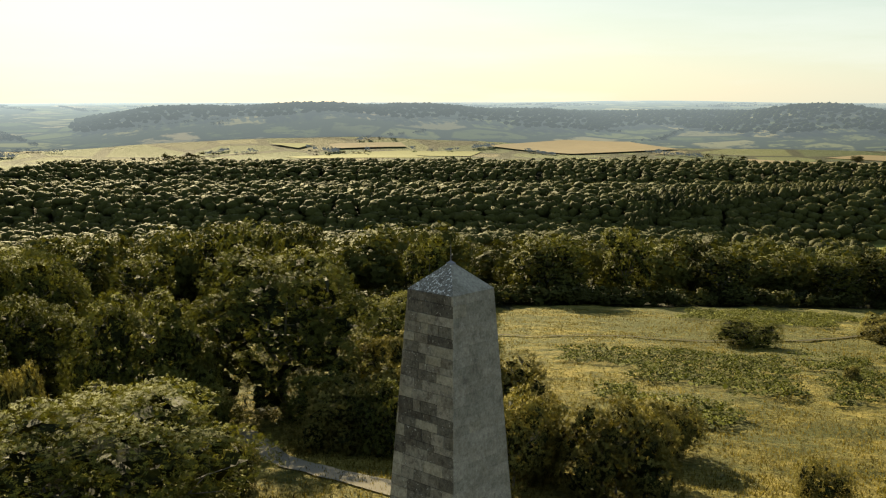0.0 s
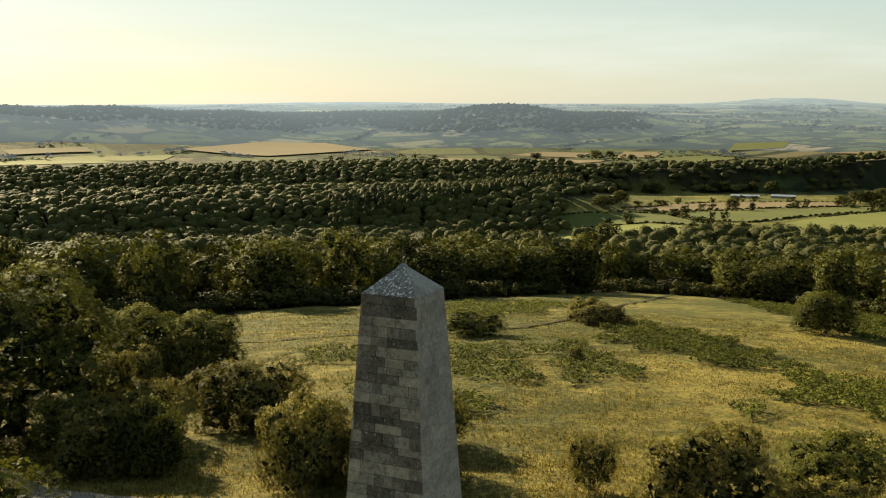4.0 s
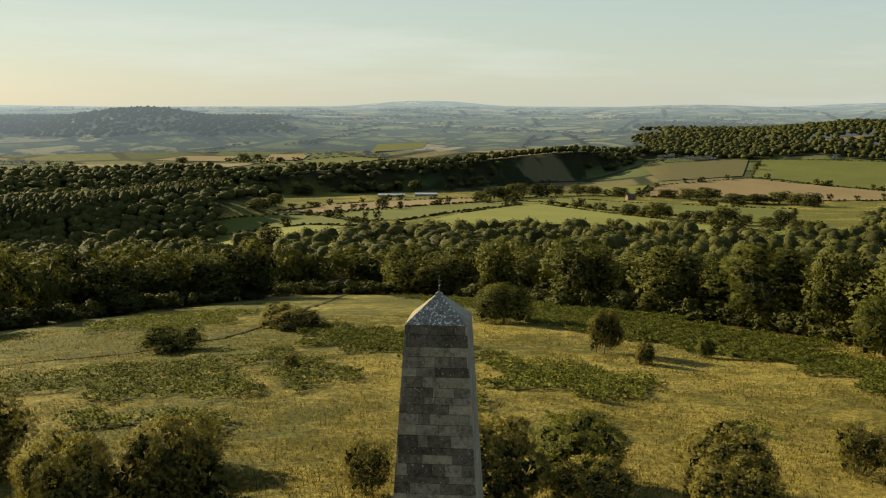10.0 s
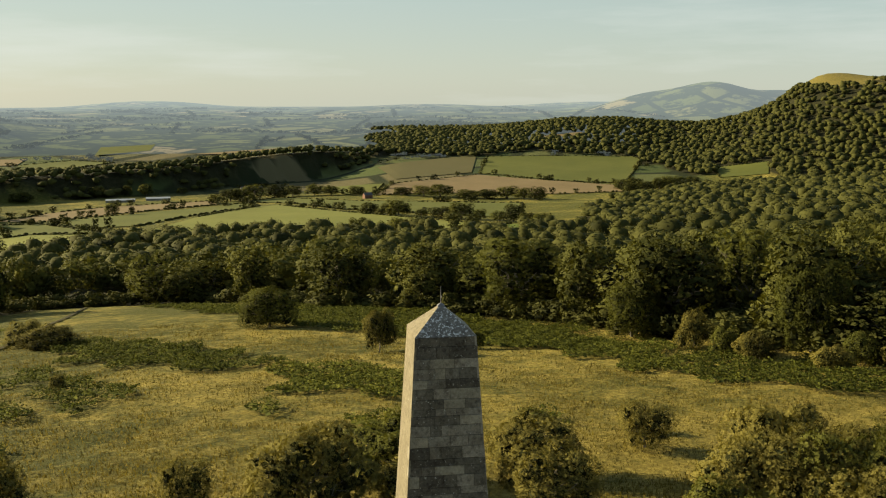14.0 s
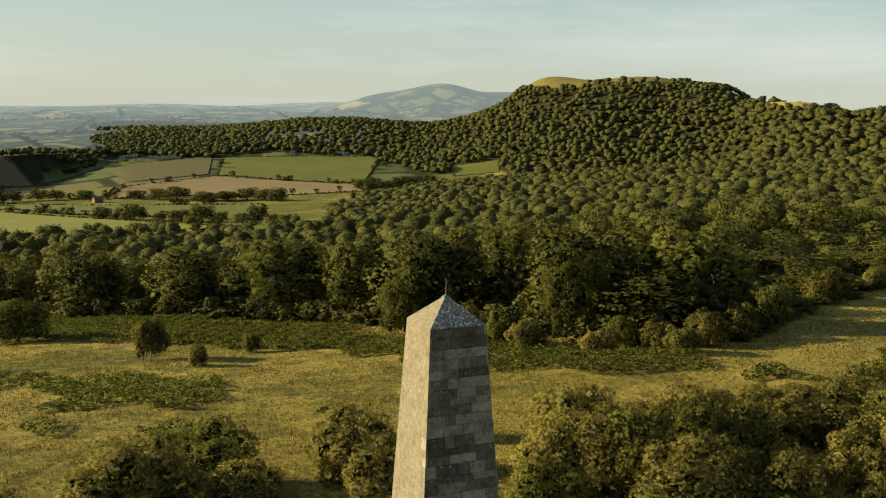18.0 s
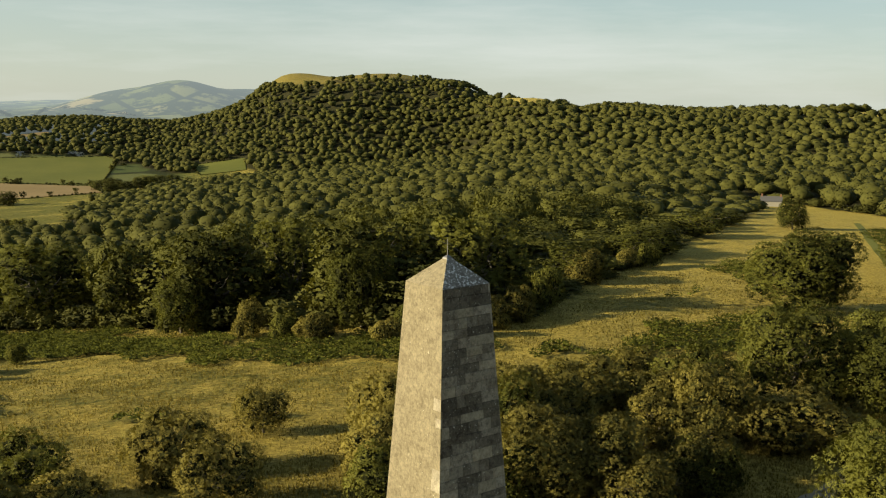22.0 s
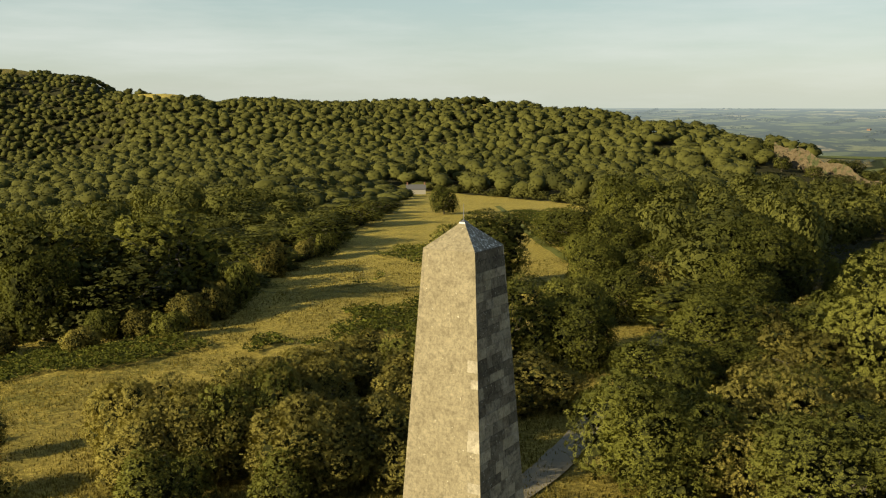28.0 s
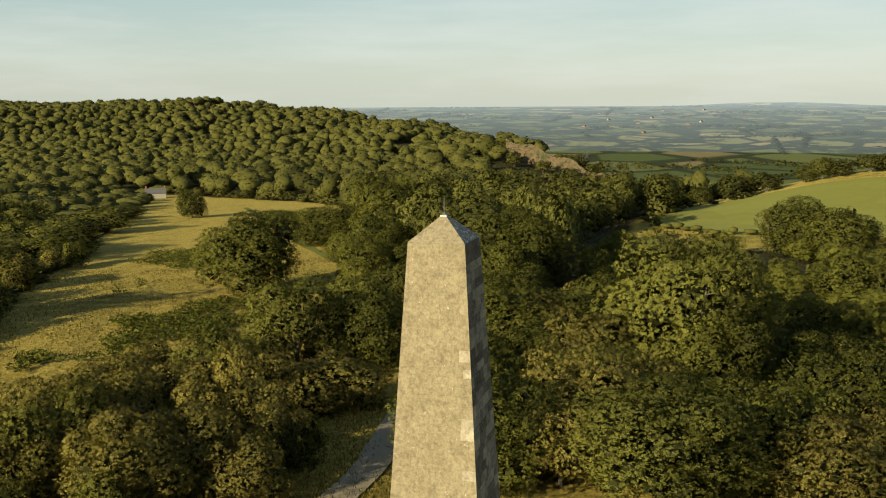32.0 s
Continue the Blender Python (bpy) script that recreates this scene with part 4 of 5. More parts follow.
# the steep faces of the banks are seen full on: trees stand closer there
ba_, bd_ = np.meshgrid(np.arange(-10, 46, 0.62), np.r_[np.arange(880, 966, 9.5), np.arange(1365, 1466, 11.0)], indexing="ij")
ba_, bd_ = (ba_ + rng.uniform(-0.25, 0.25, ba_.shape)).ravel(), (bd_ + rng.uniform(-3, 3, bd_.shape)).ravel()
bd_ = bd_ / np.cos(np.radians(ba_ - 20))
bx_, by_ = bd_ * np.sin(np.radians(ba_)), bd_ * np.cos(np.radians(ba_))
sel = wooded(bx_, by_)
wx, wy, wd, waz, ok = np.r_[wx, bx_[sel]], np.r_[wy, by_[sel]], np.r_[wd, bd_[sel]], np.r_[waz, ba_[sel]], np.r_[ok, np.ones(sel.sum(), bool)]
wx, wy, wd, waz = wx[ok], wy[ok], wd[ok], waz[ok]
depth_in = wd - np.interp(waz, *zip(*EDGE))
front = (depth_in < 26) & (wd < 500) & (waz > -12) & (waz < 147)
pick = np.nonzero(front)[0]
pick = pick[np.argsort(wd[pick])][:280]
for i in pick:
    plant("edge", float(wx[i]), float(wy[i]), float(rng.uniform(14, 23)), float(rng.uniform(18, 26) if waz[i] < 50 else rng.uniform(13, 23) if waz[i] < 104 else rng.uniform(6, 12)), group="trees of the woodland edge")
rest = np.ones(len(wx), bool)
rest[pick] = False
wx, wy, wd, waz = wx[rest], wy[rest], wd[rest], waz[rest]


def edge_rise(x, y):
    """Trees stay low along the north side of the long meadow and rise into the wood."""
    d, az = polar(x, y)
    inward = (np.interp(d, (168, 200, 240, 300, 475, 690), (104, 107, 110, 113, 117, 118)) - az) * d * 0.01745
    return np.where((az > 100) & (az < 119) & (d > 150) & (d < 720), 0.36 + 0.64 * ease(5, 75, inward), 1.0)


def woods(name, px, py, variants, label, wide, high, category="woodland", mat=CANOPY):
    """Many trees in one mesh."""
    vs, cs, ls, ts, ns, at = [], [], [], [], [], 0
    idx = np.arange(len(px))
    which = rng.integers(0, len(variants), len(idx))
    for k, (vv, cc, ff, nn) in enumerate(variants):
        mine = idx[which == k]
        m = len(mine)
        if not m:
            continue
        a = rng.uniform(0, 6.28, m)
        w, h = rng.uniform(*wide, m), rng.uniform(*high, m)
        w *= 1 + 0.35 * (rng.uniform(size=m) < 0.12)
        h *= edge_rise(px[mine], py[mine])
        ts.append(np.repeat(np.clip(rng.normal(size=m) * 0.2 + 0.03, -0.35, 0.5), len(vv)))
        x = vv[None, :, 0] * np.cos(a)[:, None] - vv[None, :, 1] * np.sin(a)[:, None]
        y = vv[None, :, 0] * np.sin(a)[:, None] + vv[None, :, 1] * np.cos(a)[:, None]
        z = np.repeat(vv[None, :, 2], m, 0)
        p = np.stack([x * w[:, None] / 2 + px[mine][:, None], y * w[:, None] / 2 + py[mine][:, None], z * h[:, None] + height(px[mine], py[mine])[:, None]], -1)
        vs.append(p.reshape(-1, 3))
        ca, sa_ = np.cos(a)[:, None], np.sin(a)[:, None]
        ns.append(np.stack([nn[None, :, 0] * ca - nn[None, :, 1] * sa_, nn[None, :, 0] * sa_ + nn[None, :, 1] * ca, np.repeat(nn[None, :, 2], m, 0)], -1).reshape(-1, 3))
        fl = ff[None] + (np.arange(m) * len(vv))[:, None] + at
        ls.append(fl.ravel())
        cs.append(np.tile(cc, m))
        at += m * len(vv)
    if not vs:
        return None
    return tagged(new(name, mesh_of(name, np.concatenate(vs), np.concatenate(cs), np.concatenate(ls), mat, True, np.concatenate(ts), np.concatenate(ns))), label, category, kind="stuff")


def card_variant(seed, n, size, low, lobes, inner=0, dome=False):
    """A tree for the woods in few faces, one unit wide and high."""
    r = np.random.default_rng(seed)
    lc, lr = crown_lobes(r, 15, 17, low * 17, lobes, dome)
    c, way = crown_points(r, n, lc, lr, 0.15)
    v, faces = leafage(r, c, way, 0.3, size * r.uniform(0.6, 1.4, len(c)), np.array([0, 0, 7.0]), np.array([7.5, 7.5, 8.5]), 0.1, 1.0)
    if inner:
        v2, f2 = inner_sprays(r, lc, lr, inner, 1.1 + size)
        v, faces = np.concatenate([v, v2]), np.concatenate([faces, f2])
    m = len(v) // 4
    return v / np.array([7.5, 7.5, 17]), np.full(m, 4), np.arange(4 * m), faces


def blob_variant(seed, rounds):
    v, f = blob(np.random.default_rng(seed), rounds)
    return v * np.array([1, 1, 0.42]) + np.array([0, 0, 0.56]), np.full(len(f), 3), f.ravel(), unit(v)


def canopy_variant(seed, rounds, lumps, n, size):
    """A tree seen from afar: a lumpy crown like a cauliflower with loose sprays standing out of it."""
    r = np.random.default_rng(seed)
    bm = bmesh.new()
    bmesh.ops.create_icosphere(bm, subdivisions=rounds, radius=1)
    v = np.array([p.co[:] for p in bm.verts])
    f = np.array([[q.index for q in face.verts] for face in bm.faces])
    bm.free()
    ways = unit(r.normal(size=(lumps, 3)) + np.array([0, 0, 0.35]))
    near = np.max(v @ ways.T, axis=1)
    v = v * (0.62 + 0.4 * np.exp(-((1 - near) / (1.1 / lumps)) ** 2) + r.uniform(-0.05, 0.05, len(v)))[:, None]
    v = v * np.array([1.05, 1.05, 0.46]) + np.array([0, 0, 0.55])
    q = v * np.array([8, 8, 16])
    flat = np.cross(q[f[:, 1]] - q[f[:, 0]], q[f[:, 2]] - q[f[:, 0]])
    normals = np.zeros_like(v)
    for k in range(3):
        np.add.at(normals, f[:, k], flat)
    normals = unit(normals)
    out = unit(normals + 0.8 * unit(q - np.array([0, 0, 6.0])))
    # the sprays stand all over the crown
    face, share = f[r.integers(0, len(f), n)], r.dirichlet((1, 1, 1), n)[:, :, None]
    p, way = (q[face] * share).sum(1), unit((out[face] * share).sum(1))
    p = p + way * r.uniform(-0.1, 0.7, (n, 1)) + r.normal(size=(n, 3)) * 0.3
    cards = card_set(r, p, unit(way + 0.5 * r.normal(size=(n, 3))), size * r.uniform(0.55, 1.3, n)) / np.array([8, 8, 16])
    v = (v - np.array([0, 0, 0.5])) * 0.9 + np.array([0, 0, 0.5])
    return np.concatenate([cards, v]), np.r_[np.full(n, 4), np.full(len(f), 3)], np.r_[np.arange(4 * n), (f + 4 * n).ravel()], np.concatenate([np.repeat(unit(way + 0.28 * r.normal(size=(n, 3))), 4, axis=0), out])


full_kinds = [card_variant(100 + k, 900, 0.54, 0.0, 13 + k % 3, 110) for k in range(5)]
scrub_kinds = [card_variant(120 + k, 1300, 0.6, 0.0, 13, 150) for k in range(3)]
near_kinds = [card_variant(60 + k, 780, 0.52, 0.02, 9 + k % 3, 90, True) for k in range(6)]
mid_kinds = [canopy_variant(70 + k, 2, 9, 190, 0.62) for k in range(6)]
far_kinds = [canopy_variant(80 + k, 2, 7, 44, 0.95) for k in range(6)]
dim_kinds = [canopy_variant(95 + k, 1, 4, 4, 1.2) for k in range(4)]
low_bushes = [card_variant(65 + k, 190, 0.85, -0.05, 7, 20) for k in range(4)]
hedge_kinds = [blob_variant(85 + k, 1) for k in range(4)]
far_off = (wd >= 2700) | ((wd > 2150) & (waz < 57))
hollow = (waz > 144) & (wd < 275)
belt = (wd < 480) & (waz < 64)
thin = rng.uniform(size=len(wd)) < 0.8
for sel, kinds_, mat, words, wide, high in (
    (belt, full_kinds, WOOD_LEAF, "belt of tall broad oaks and ashes behind the meadow", (19, 28), (16, 26)),
    ((wd < 420) & ~belt & ~hollow, near_kinds, WOOD_LEAF, "dense broadleaved woodland on the slope in evening sun", (12, 20), (12, 22)),
    ((wd >= 420) & (wd < 820) & ~belt, mid_kinds, CANOPY, "dense broadleaved woodland across the valley side", (13, 20), (11, 19)),
    ((wd >= 820) & ~far_off, far_kinds, CANOPY, "distant wooded hillside of rounded tree crowns", (13, 20), (10, 16)),
):
    woods("woods", wx[sel], wy[sel], kinds_, words, wide, high, mat=mat)
sel = (waz > 144) & (wd < 275) & (rng.uniform(size=len(wd)) < 0.75)
woods("woods", wx[sel], wy[sel], scrub_kinds, "low scrubby woodland in the hollow below the field", (8, 13), (6, 10), mat=OAK)
ua = rng.uniform(9, 136, 950)
ud = np.interp(ua, *zip(*EDGE)) + rng.uniform(-4, 16, 950)
ux, uy = ud * np.sin(np.radians(ua)), ud * np.cos(np.radians(ua))
sel = ~((ua > 116.6) & (ua < 119.5))
woods("understorey", ux[sel], uy[sel], low_bushes, "low leafy bushes and brambles along the woodland edge", (5, 10), (3, 7.5), "scrub")
sel = far_off
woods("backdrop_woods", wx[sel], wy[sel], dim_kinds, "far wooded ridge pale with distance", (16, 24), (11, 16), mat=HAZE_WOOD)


# ---- obelisk ----
FOOT, SHOULDER, TIP, HALF, TAPER = 3.0, 26.2, 26.97, 0.85, 0.063
obelisk = tagged(new("obelisk"), "tall tapering ashlar stone obelisk with lichened pyramidal top on a hilltop", "obelisk")
obelisk.matrix_basis = pose(0, 0, 0, 0, 0, -61)


def half(z):
    return HALF + TAPER * (SHOULDER - z)


def on_face(face, u, z, out):
    h = half(z) + out
    return ((u, -h, z), (h, u, z), (-h, -u, z), (-u, h, z))[face]


def add_block(bm, face, z0, z1, ends, gap, proud, chamfer=0.012):
    """A dressed block of a tapering face. ends: two functions of z, its sides along the course."""
    a0, b0, a1, b1 = ends[0](z0), ends[1](z0), ends[0](z1), ends[1](z1)
    back = [on_face(face, *p, -0.06) for p in ((a0 + gap, z0 + gap), (b0 - gap, z0 + gap), (b1 - gap, z1 - gap), (a1 + gap, z1 - gap))]
    mid = [on_face(face, *p, proud - chamfer * 0.6) for p in ((a0 + gap, z0 + gap), (b0 - gap, z0 + gap), (b1 - gap, z1 - gap), (a1 + gap, z1 - gap))]
    g = gap + chamfer
    fore = [on_face(face, *p, proud) for p in ((a0 + g, z0 + g), (b0 - g, z0 + g), (b1 - g, z1 - g), (a1 + g, z1 - g))]
    rows = [[bm.verts.new(p) for p in ring] for ring in (back, mid, fore)]
    for p, q in zip(rows, rows[1:]):
        for k in range(4):
            bm.faces.new((p[k], p[(k + 1) % 4], q[(k + 1) % 4], q[k]))
    bm.faces.new(rows[2])


rng = np.random.default_rng(21)
courses, z = [], SHOULDER
while z > FOOT + 0.3:
    hgt = float(rng.choice([0.2, 0.26, 0.3, 0.34]))
    courses.append((max(z - hgt, FOOT), z))
    z -= hgt
lower = bmesh.new()
count = 0
for ci, (z0, z1) in enumerate(courses):
    for face in range(4):
        w = 2 * half(z1)
        cuts, u = [], -w / 2 + float(rng.uniform(0.22, 0.7))
        while u < w / 2 - 0.28:
            cuts.append(u)
            u += float(rng.uniform(0.28, 0.85) if face == 0 else rng.uniform(0.45, 0.95))
        if face == 2:
            cuts = [c for c in cuts if c < w / 2 - 0.6] + [w / 2 - float(rng.uniform(0.2, 0.42))]
        sides = [lambda z: -half(z)] + [lambda z, c=c: c for c in cuts] + [lambda z: half(z)]
        for k, (a, b) in enumerate(zip(sides, sides[1:])):
            gap = (0.004, 0.0015, 0.0006, 0.005)[face]
            proud = float(rng.uniform(-0.004, 0.006)) if face in (0, 3) else float(rng.uniform(-0.0015, 0.002))
            if face == 3 or z0 < 17.6:
                add_block(lower, face, z0, z1, (a, b), gap, proud)
                continue
            bm = bmesh.new()
            add_block(bm, face, z0, z1, (a, b), gap, proud, 0.008 if face == 0 else 0.0015)
            p = rng.uniform()
            if face == 0:
                mat = DARK_STONE if ci < 2 else (PALE_STONE if p < 0.16 else DARK_STONE if p < 0.34 else GREY_STONE)
            elif face == 1:
                mat = PALE_STONE if p < 0.04 else SMOOTH_STONE
            else:
                mat = PALE_STONE if (k == len(sides) - 2 and ci > 4 and p < 0.36) else OCHRE_STONE
            part("block", bm, mat, obelisk)
            count += 1
part("lower_blocks", lower, GREY_STONE, obelisk, "grey ashlar courses of the lower shaft")
bm = bmesh.new()
ring = []
for zz in (FOOT, SHOULDER):
    h = half(zz) - 0.03
    ring.append([bm.verts.new((x * h, y * h, zz)) for x, y in ((-1, -1), (1, -1), (1, 1), (-1, 1))])
for k in range(4):
    bm.faces.new((ring[0][k], ring[0][(k + 1) % 4], ring[1][(k + 1) % 4], ring[1][k]))
bm.faces.new(ring[1])
part("core", bm, DARK_STONE, obelisk, "dark mortar core behind the blocks")


def stepped(bm, levels):
    rings = [[bm.verts.new((x * h, y * h, zz)) for x, y in ((-1, -1), (1, -1), (1, 1), (-1, 1))] for h, zz in levels]
    for p, q in zip(rings, rings[1:]):
        for k in range(4):
            bm.faces.new((p[k], p[(k + 1) % 4], q[(k + 1) % 4], q[k]))
    bm.faces.new(rings[-1])
    return rings


bm = bmesh.new()
n_ = 6
tip = 0.09
lev = []
for k in range(n_ + 1):
    t = k / n_
    lev.append((HALF + 0.004 - (HALF - tip) * t, SHOULDER + 0.004 + (TIP - 0.09 - SHOULDER) * t))
rings = stepped(bm, lev)
capstone = part("capstone", bm, CAP_STONE, obelisk, "pyramidal top blotched with white lichen")
me = capstone.data
me.materials.append(SMOOTH_STONE)
me.materials.append(OCHRE_STONE)
for p in me.polygons:
    p.material_index = 1 if p.normal.x > 0.3 else 2 if p.normal.x < -0.3 else 0
bm = bmesh.new()
stepped(bm, [(tip + 0.012, TIP - 0.095), (tip + 0.006, TIP - 0.05), (0.03, TIP), (0.01, TIP + 0.02)])
part("finial_cap", bm, METAL, capstone, "small dark metal cap on the point")
bm = bmesh.new()
limb(bm, (0, 0, TIP), (0, 0, TIP + 0.48), 0.013, 0.006, 6)
limb(bm, (0, 0, TIP + 0.12), (0.03, 0.05, TIP + 0.2), 0.006, 0.004, 5)
part("lightning_rod", bm, METAL, obelisk, "thin dark lightning rod")
bm = bmesh.new()
stepped(bm, [(4.4, -0.8), (4.4, 0.3), (3.9, 0.3), (3.9, 0.7), (3.4, 0.7), (3.3, 0.95), (3.2, 1.0), (3.15, 2.6), (3.35, 2.65), (3.35, 2.9), (3.0, FOOT + 0.01)])
part("pedestal", bm, GREY_STONE, obelisk, "stepped square stone pedestal")

# ---- bracken and grass ----
BRACKEN = [
    (1, [(296, 226), (291, 192), (270, 159), (285, 139), (239, 87), (223, 63), (209, 40), (162, 28), (164, 37), (180, 53), (184, 74), (190, 91), (195, 106), (222, 130), (246, 166)]),
    (1, [(257, 107), (224, 67), (194, 36), (169, 12), (141, 10), (155, 26), (168, 45), (184, 74)]),
    (1, [(169, 12), (158, -5), (157, -16), (148, -28), (139, -32), (128, -23), (129, -13), (133, -4), (141, 10)]),
    (1, [(153, 150), (167, 146), (154, 112), (135, 82), (127, 80), (125, 90), (131, 115), (131, 121), (141, 133)]),
    (1, [(110, 69), (137, 79), (137, 71), (137, 63), (117, 38), (114, 45), (106, 52), (106, 60)]),
    (0, [(64, 143), (72, 143), (89, 141), (101, 132), (107, 121), (86, 98), (76, 90), (71, 105), (68, 127)]),
    (0, [(119, 133), (125, 127), (113, 110), (109, 97), (94, 84), (88, 90), (105, 107), (109, 120)]),
    (1, [(55, 106), (59, 104), (64, 95), (68, 87), (67, 77), (63, 75), (59, 89), (55, 102)]),
    (1, [(92, 66), (97, 66), (98, 58), (93, 58), (87, 60)]),
    (0, [(86, 47), (91, 46), (95, 38), (88, 33), (79, 35), (79, 43)]),
    (0, [(100, 27), (105, 25), (103, 18), (98, 21)]),
    (0, [(126, 198), (157, 225), (175, 216), (195, 203), (153, 177), (138, 190)]),
    (1, [(132, -52), (148, -67), (155, -89), (152, -93), (122, -73), (124, -60), (121, -49), (124, -42)]),
    (1, [(130, -35), (133, -39), (128, -42), (123, -43), (122, -35)]),
    (0, [(184, -81), (196, -95), (192, -95), (183, -83)]),
    (0, [(102, 26), (103, 23), (99, 18), (95, 19), (98, 24)]),
    (0, [(238, -112), (254, -135), (245, -150), (204, -124), (211, -112)]),
    (1, [(371, -247), (337, -271), (252, -199), (207, -171), (205, -159), (299, -208)]),
]
rng = np.random.default_rng(31)
for dense, poly in BRACKEN:
    p = np.array(poly, float)
    lo, hi = p.min(0), p.max(0)
    n = int((hi - lo).prod() * (11 if not dense else 18.0 if np.hypot(*p.mean(0)) < 250 else 4.0))
    x, y = rng.uniform(lo[0], hi[0], n), rng.uniform(lo[1], hi[1], n)
    # ragged outline
    jx, jy = x + 3.5 * np.sin(y * 0.35 + x * 0.1), y + 3.5 * np.sin(x * 0.31 - y * 0.13)
    keep = inside(poly, jx, jy) & (np.sin(x * 0.5) * np.sin(y * 0.43 + 1) + rng.uniform(-0.6, 1.4, n) > -0.4)
    x, y = x[keep], y[keep]
    if len(x) < 10:
        continue
    hump = 0.75 + 0.42 * np.sin(x * 0.9 + np.sin(y)) * np.sin(y * 0.8)
    c = np.stack([x, y, height(x, y) + rng.uniform(0.85, 1.5, len(x)) * hump + 0.1], -1)
    nrm = rng.normal(size=c.shape) * 0.5 + np.array([0, 0, 0.8])
    # the close cover below the frond tips
    bx, by = np.meshgrid(np.arange(lo[0], hi[0], 0.9), np.arange(lo[1], hi[1], 0.9), indexing="ij")
    bx, by = (bx + rng.uniform(-0.4, 0.4, bx.shape)).ravel(), (by + rng.uniform(-0.4, 0.4, by.shape)).ravel()
    sel = inside(poly, bx + 3.5 * np.sin(by * 0.35 + bx * 0.1), by + 3.5 * np.sin(bx * 0.31 - by * 0.13)) & (rng.uniform(size=len(bx)) < (1.0 if dense else 0.5))
    bc = np.stack([bx[sel], by[sel], height(bx[sel], by[sel]) + rng.uniform(0.5, 0.85, sel.sum())], -1)
    under = card_set(rng, bc, rng.normal(size=bc.shape) * 0.25 + np.array([0, 0, 1.0]), rng.uniform(0.4, 0.6, len(bc)))
    v = card_set(rng, c, nrm, rng.uniform(0.12, 0.22, len(x)))
    v = np.concatenate([v, under])
    faces = np.repeat(unit(rng.normal(size=(len(v) // 4, 3)) * 0.3 + np.array([0, 0, 0.8])), 4, axis=0)
    tagged(new("bracken", quad_mesh("bracken", v, FERN, faces)), "dense waist-high patch of green bracken in the meadow", "bracken", "bracken patches", "stuff")

n = 330000
d = 46 + 210 * rng.uniform(size=n) ** 1.5
a = np.radians(rng.uniform(-6, 136, n))
x, y = d * np.sin(a), d * np.cos(a)
clump = np.sin(x * 0.21 + 1.3 * np.sin(y * 0.13)) * np.sin(y * 0.24 + np.sin(x * 0.11)) + rng.normal(size=n) * 0.7
keep = ~wooded(x, y) & (clump > -0.25)
for _, poly in BRACKEN:
    keep &= ~inside(poly, x, y)
x, y = x[keep], y[keep]
s = rng.uniform(0.04, 0.075, len(x)) * (0.7 + d[keep] / 150)
foot = np.stack([x, y, height(x, y) - 0.05], -1)
way = rng.uniform(0, 6.28, len(x))
side = np.stack([np.cos(way), np.sin(way), 0 * way], -1) * s[:, None]
top = foot + np.stack([rng.normal(size=len(x)) * 0.12, rng.normal(size=len(x)) * 0.12, rng.uniform(0.2, 0.5, len(x))], -1)
v = np.stack([foot - side, foot + side, top], 1).reshape(-1, 3)
grass = mesh_of("meadow_grass", v, np.full(len(x), 3), np.arange(3 * len(x)), TUFT, True, None, np.repeat(unit(rng.normal(size=(len(x), 3)) * 0.35 + np.array([0, 0, 0.7])), 3, axis=0))
tagged(new("meadow_grass", grass), "tall dry straw-coloured grass tufts on the meadow", "grass", kind="stuff")

# ---- hedges and field trees ----
for crop, poly in FIELDS:
    hx, hy = [], []
    if math.hypot(*poly[0]) > 1850:
        continue
    for (x0, y0), (x1, y1) in zip(poly, poly[1:] + poly[:1]):
        m = int(math.hypot(x1 - x0, y1 - y0) / 5.5)
        if rng.uniform() < 0.12 or m < 2:
            continue
        t = (np.arange(m) + rng.uniform(0, 1, m)) / m
        t = t[rng.uniform(size=m) < 0.88]
        hx.append(x0 + (x1 - x0) * t + rng.normal(size=len(t)) * 0.8)
        hy.append(y0 + (y1 - y0) * t + rng.normal(size=len(t)) * 0.8)
    if hx:
        tx, ty = np.concatenate(hx), np.concatenate(hy)
        sel = (rng.uniform(size=len(tx)) < 0.12) & (np.hypot(tx, ty) < 1990)
        if sel.any():
            woods("hedgerow_trees", tx[sel], ty[sel], low_bushes, "rounded trees standing along a field hedge", (8, 15), (7, 13), "trees")
        woods("hedge", np.concatenate(hx), np.concatenate(hy), hedge_kinds, "clipped dark green field hedge with gaps", (3.5, 6), (1.6, 3.2), "hedge")
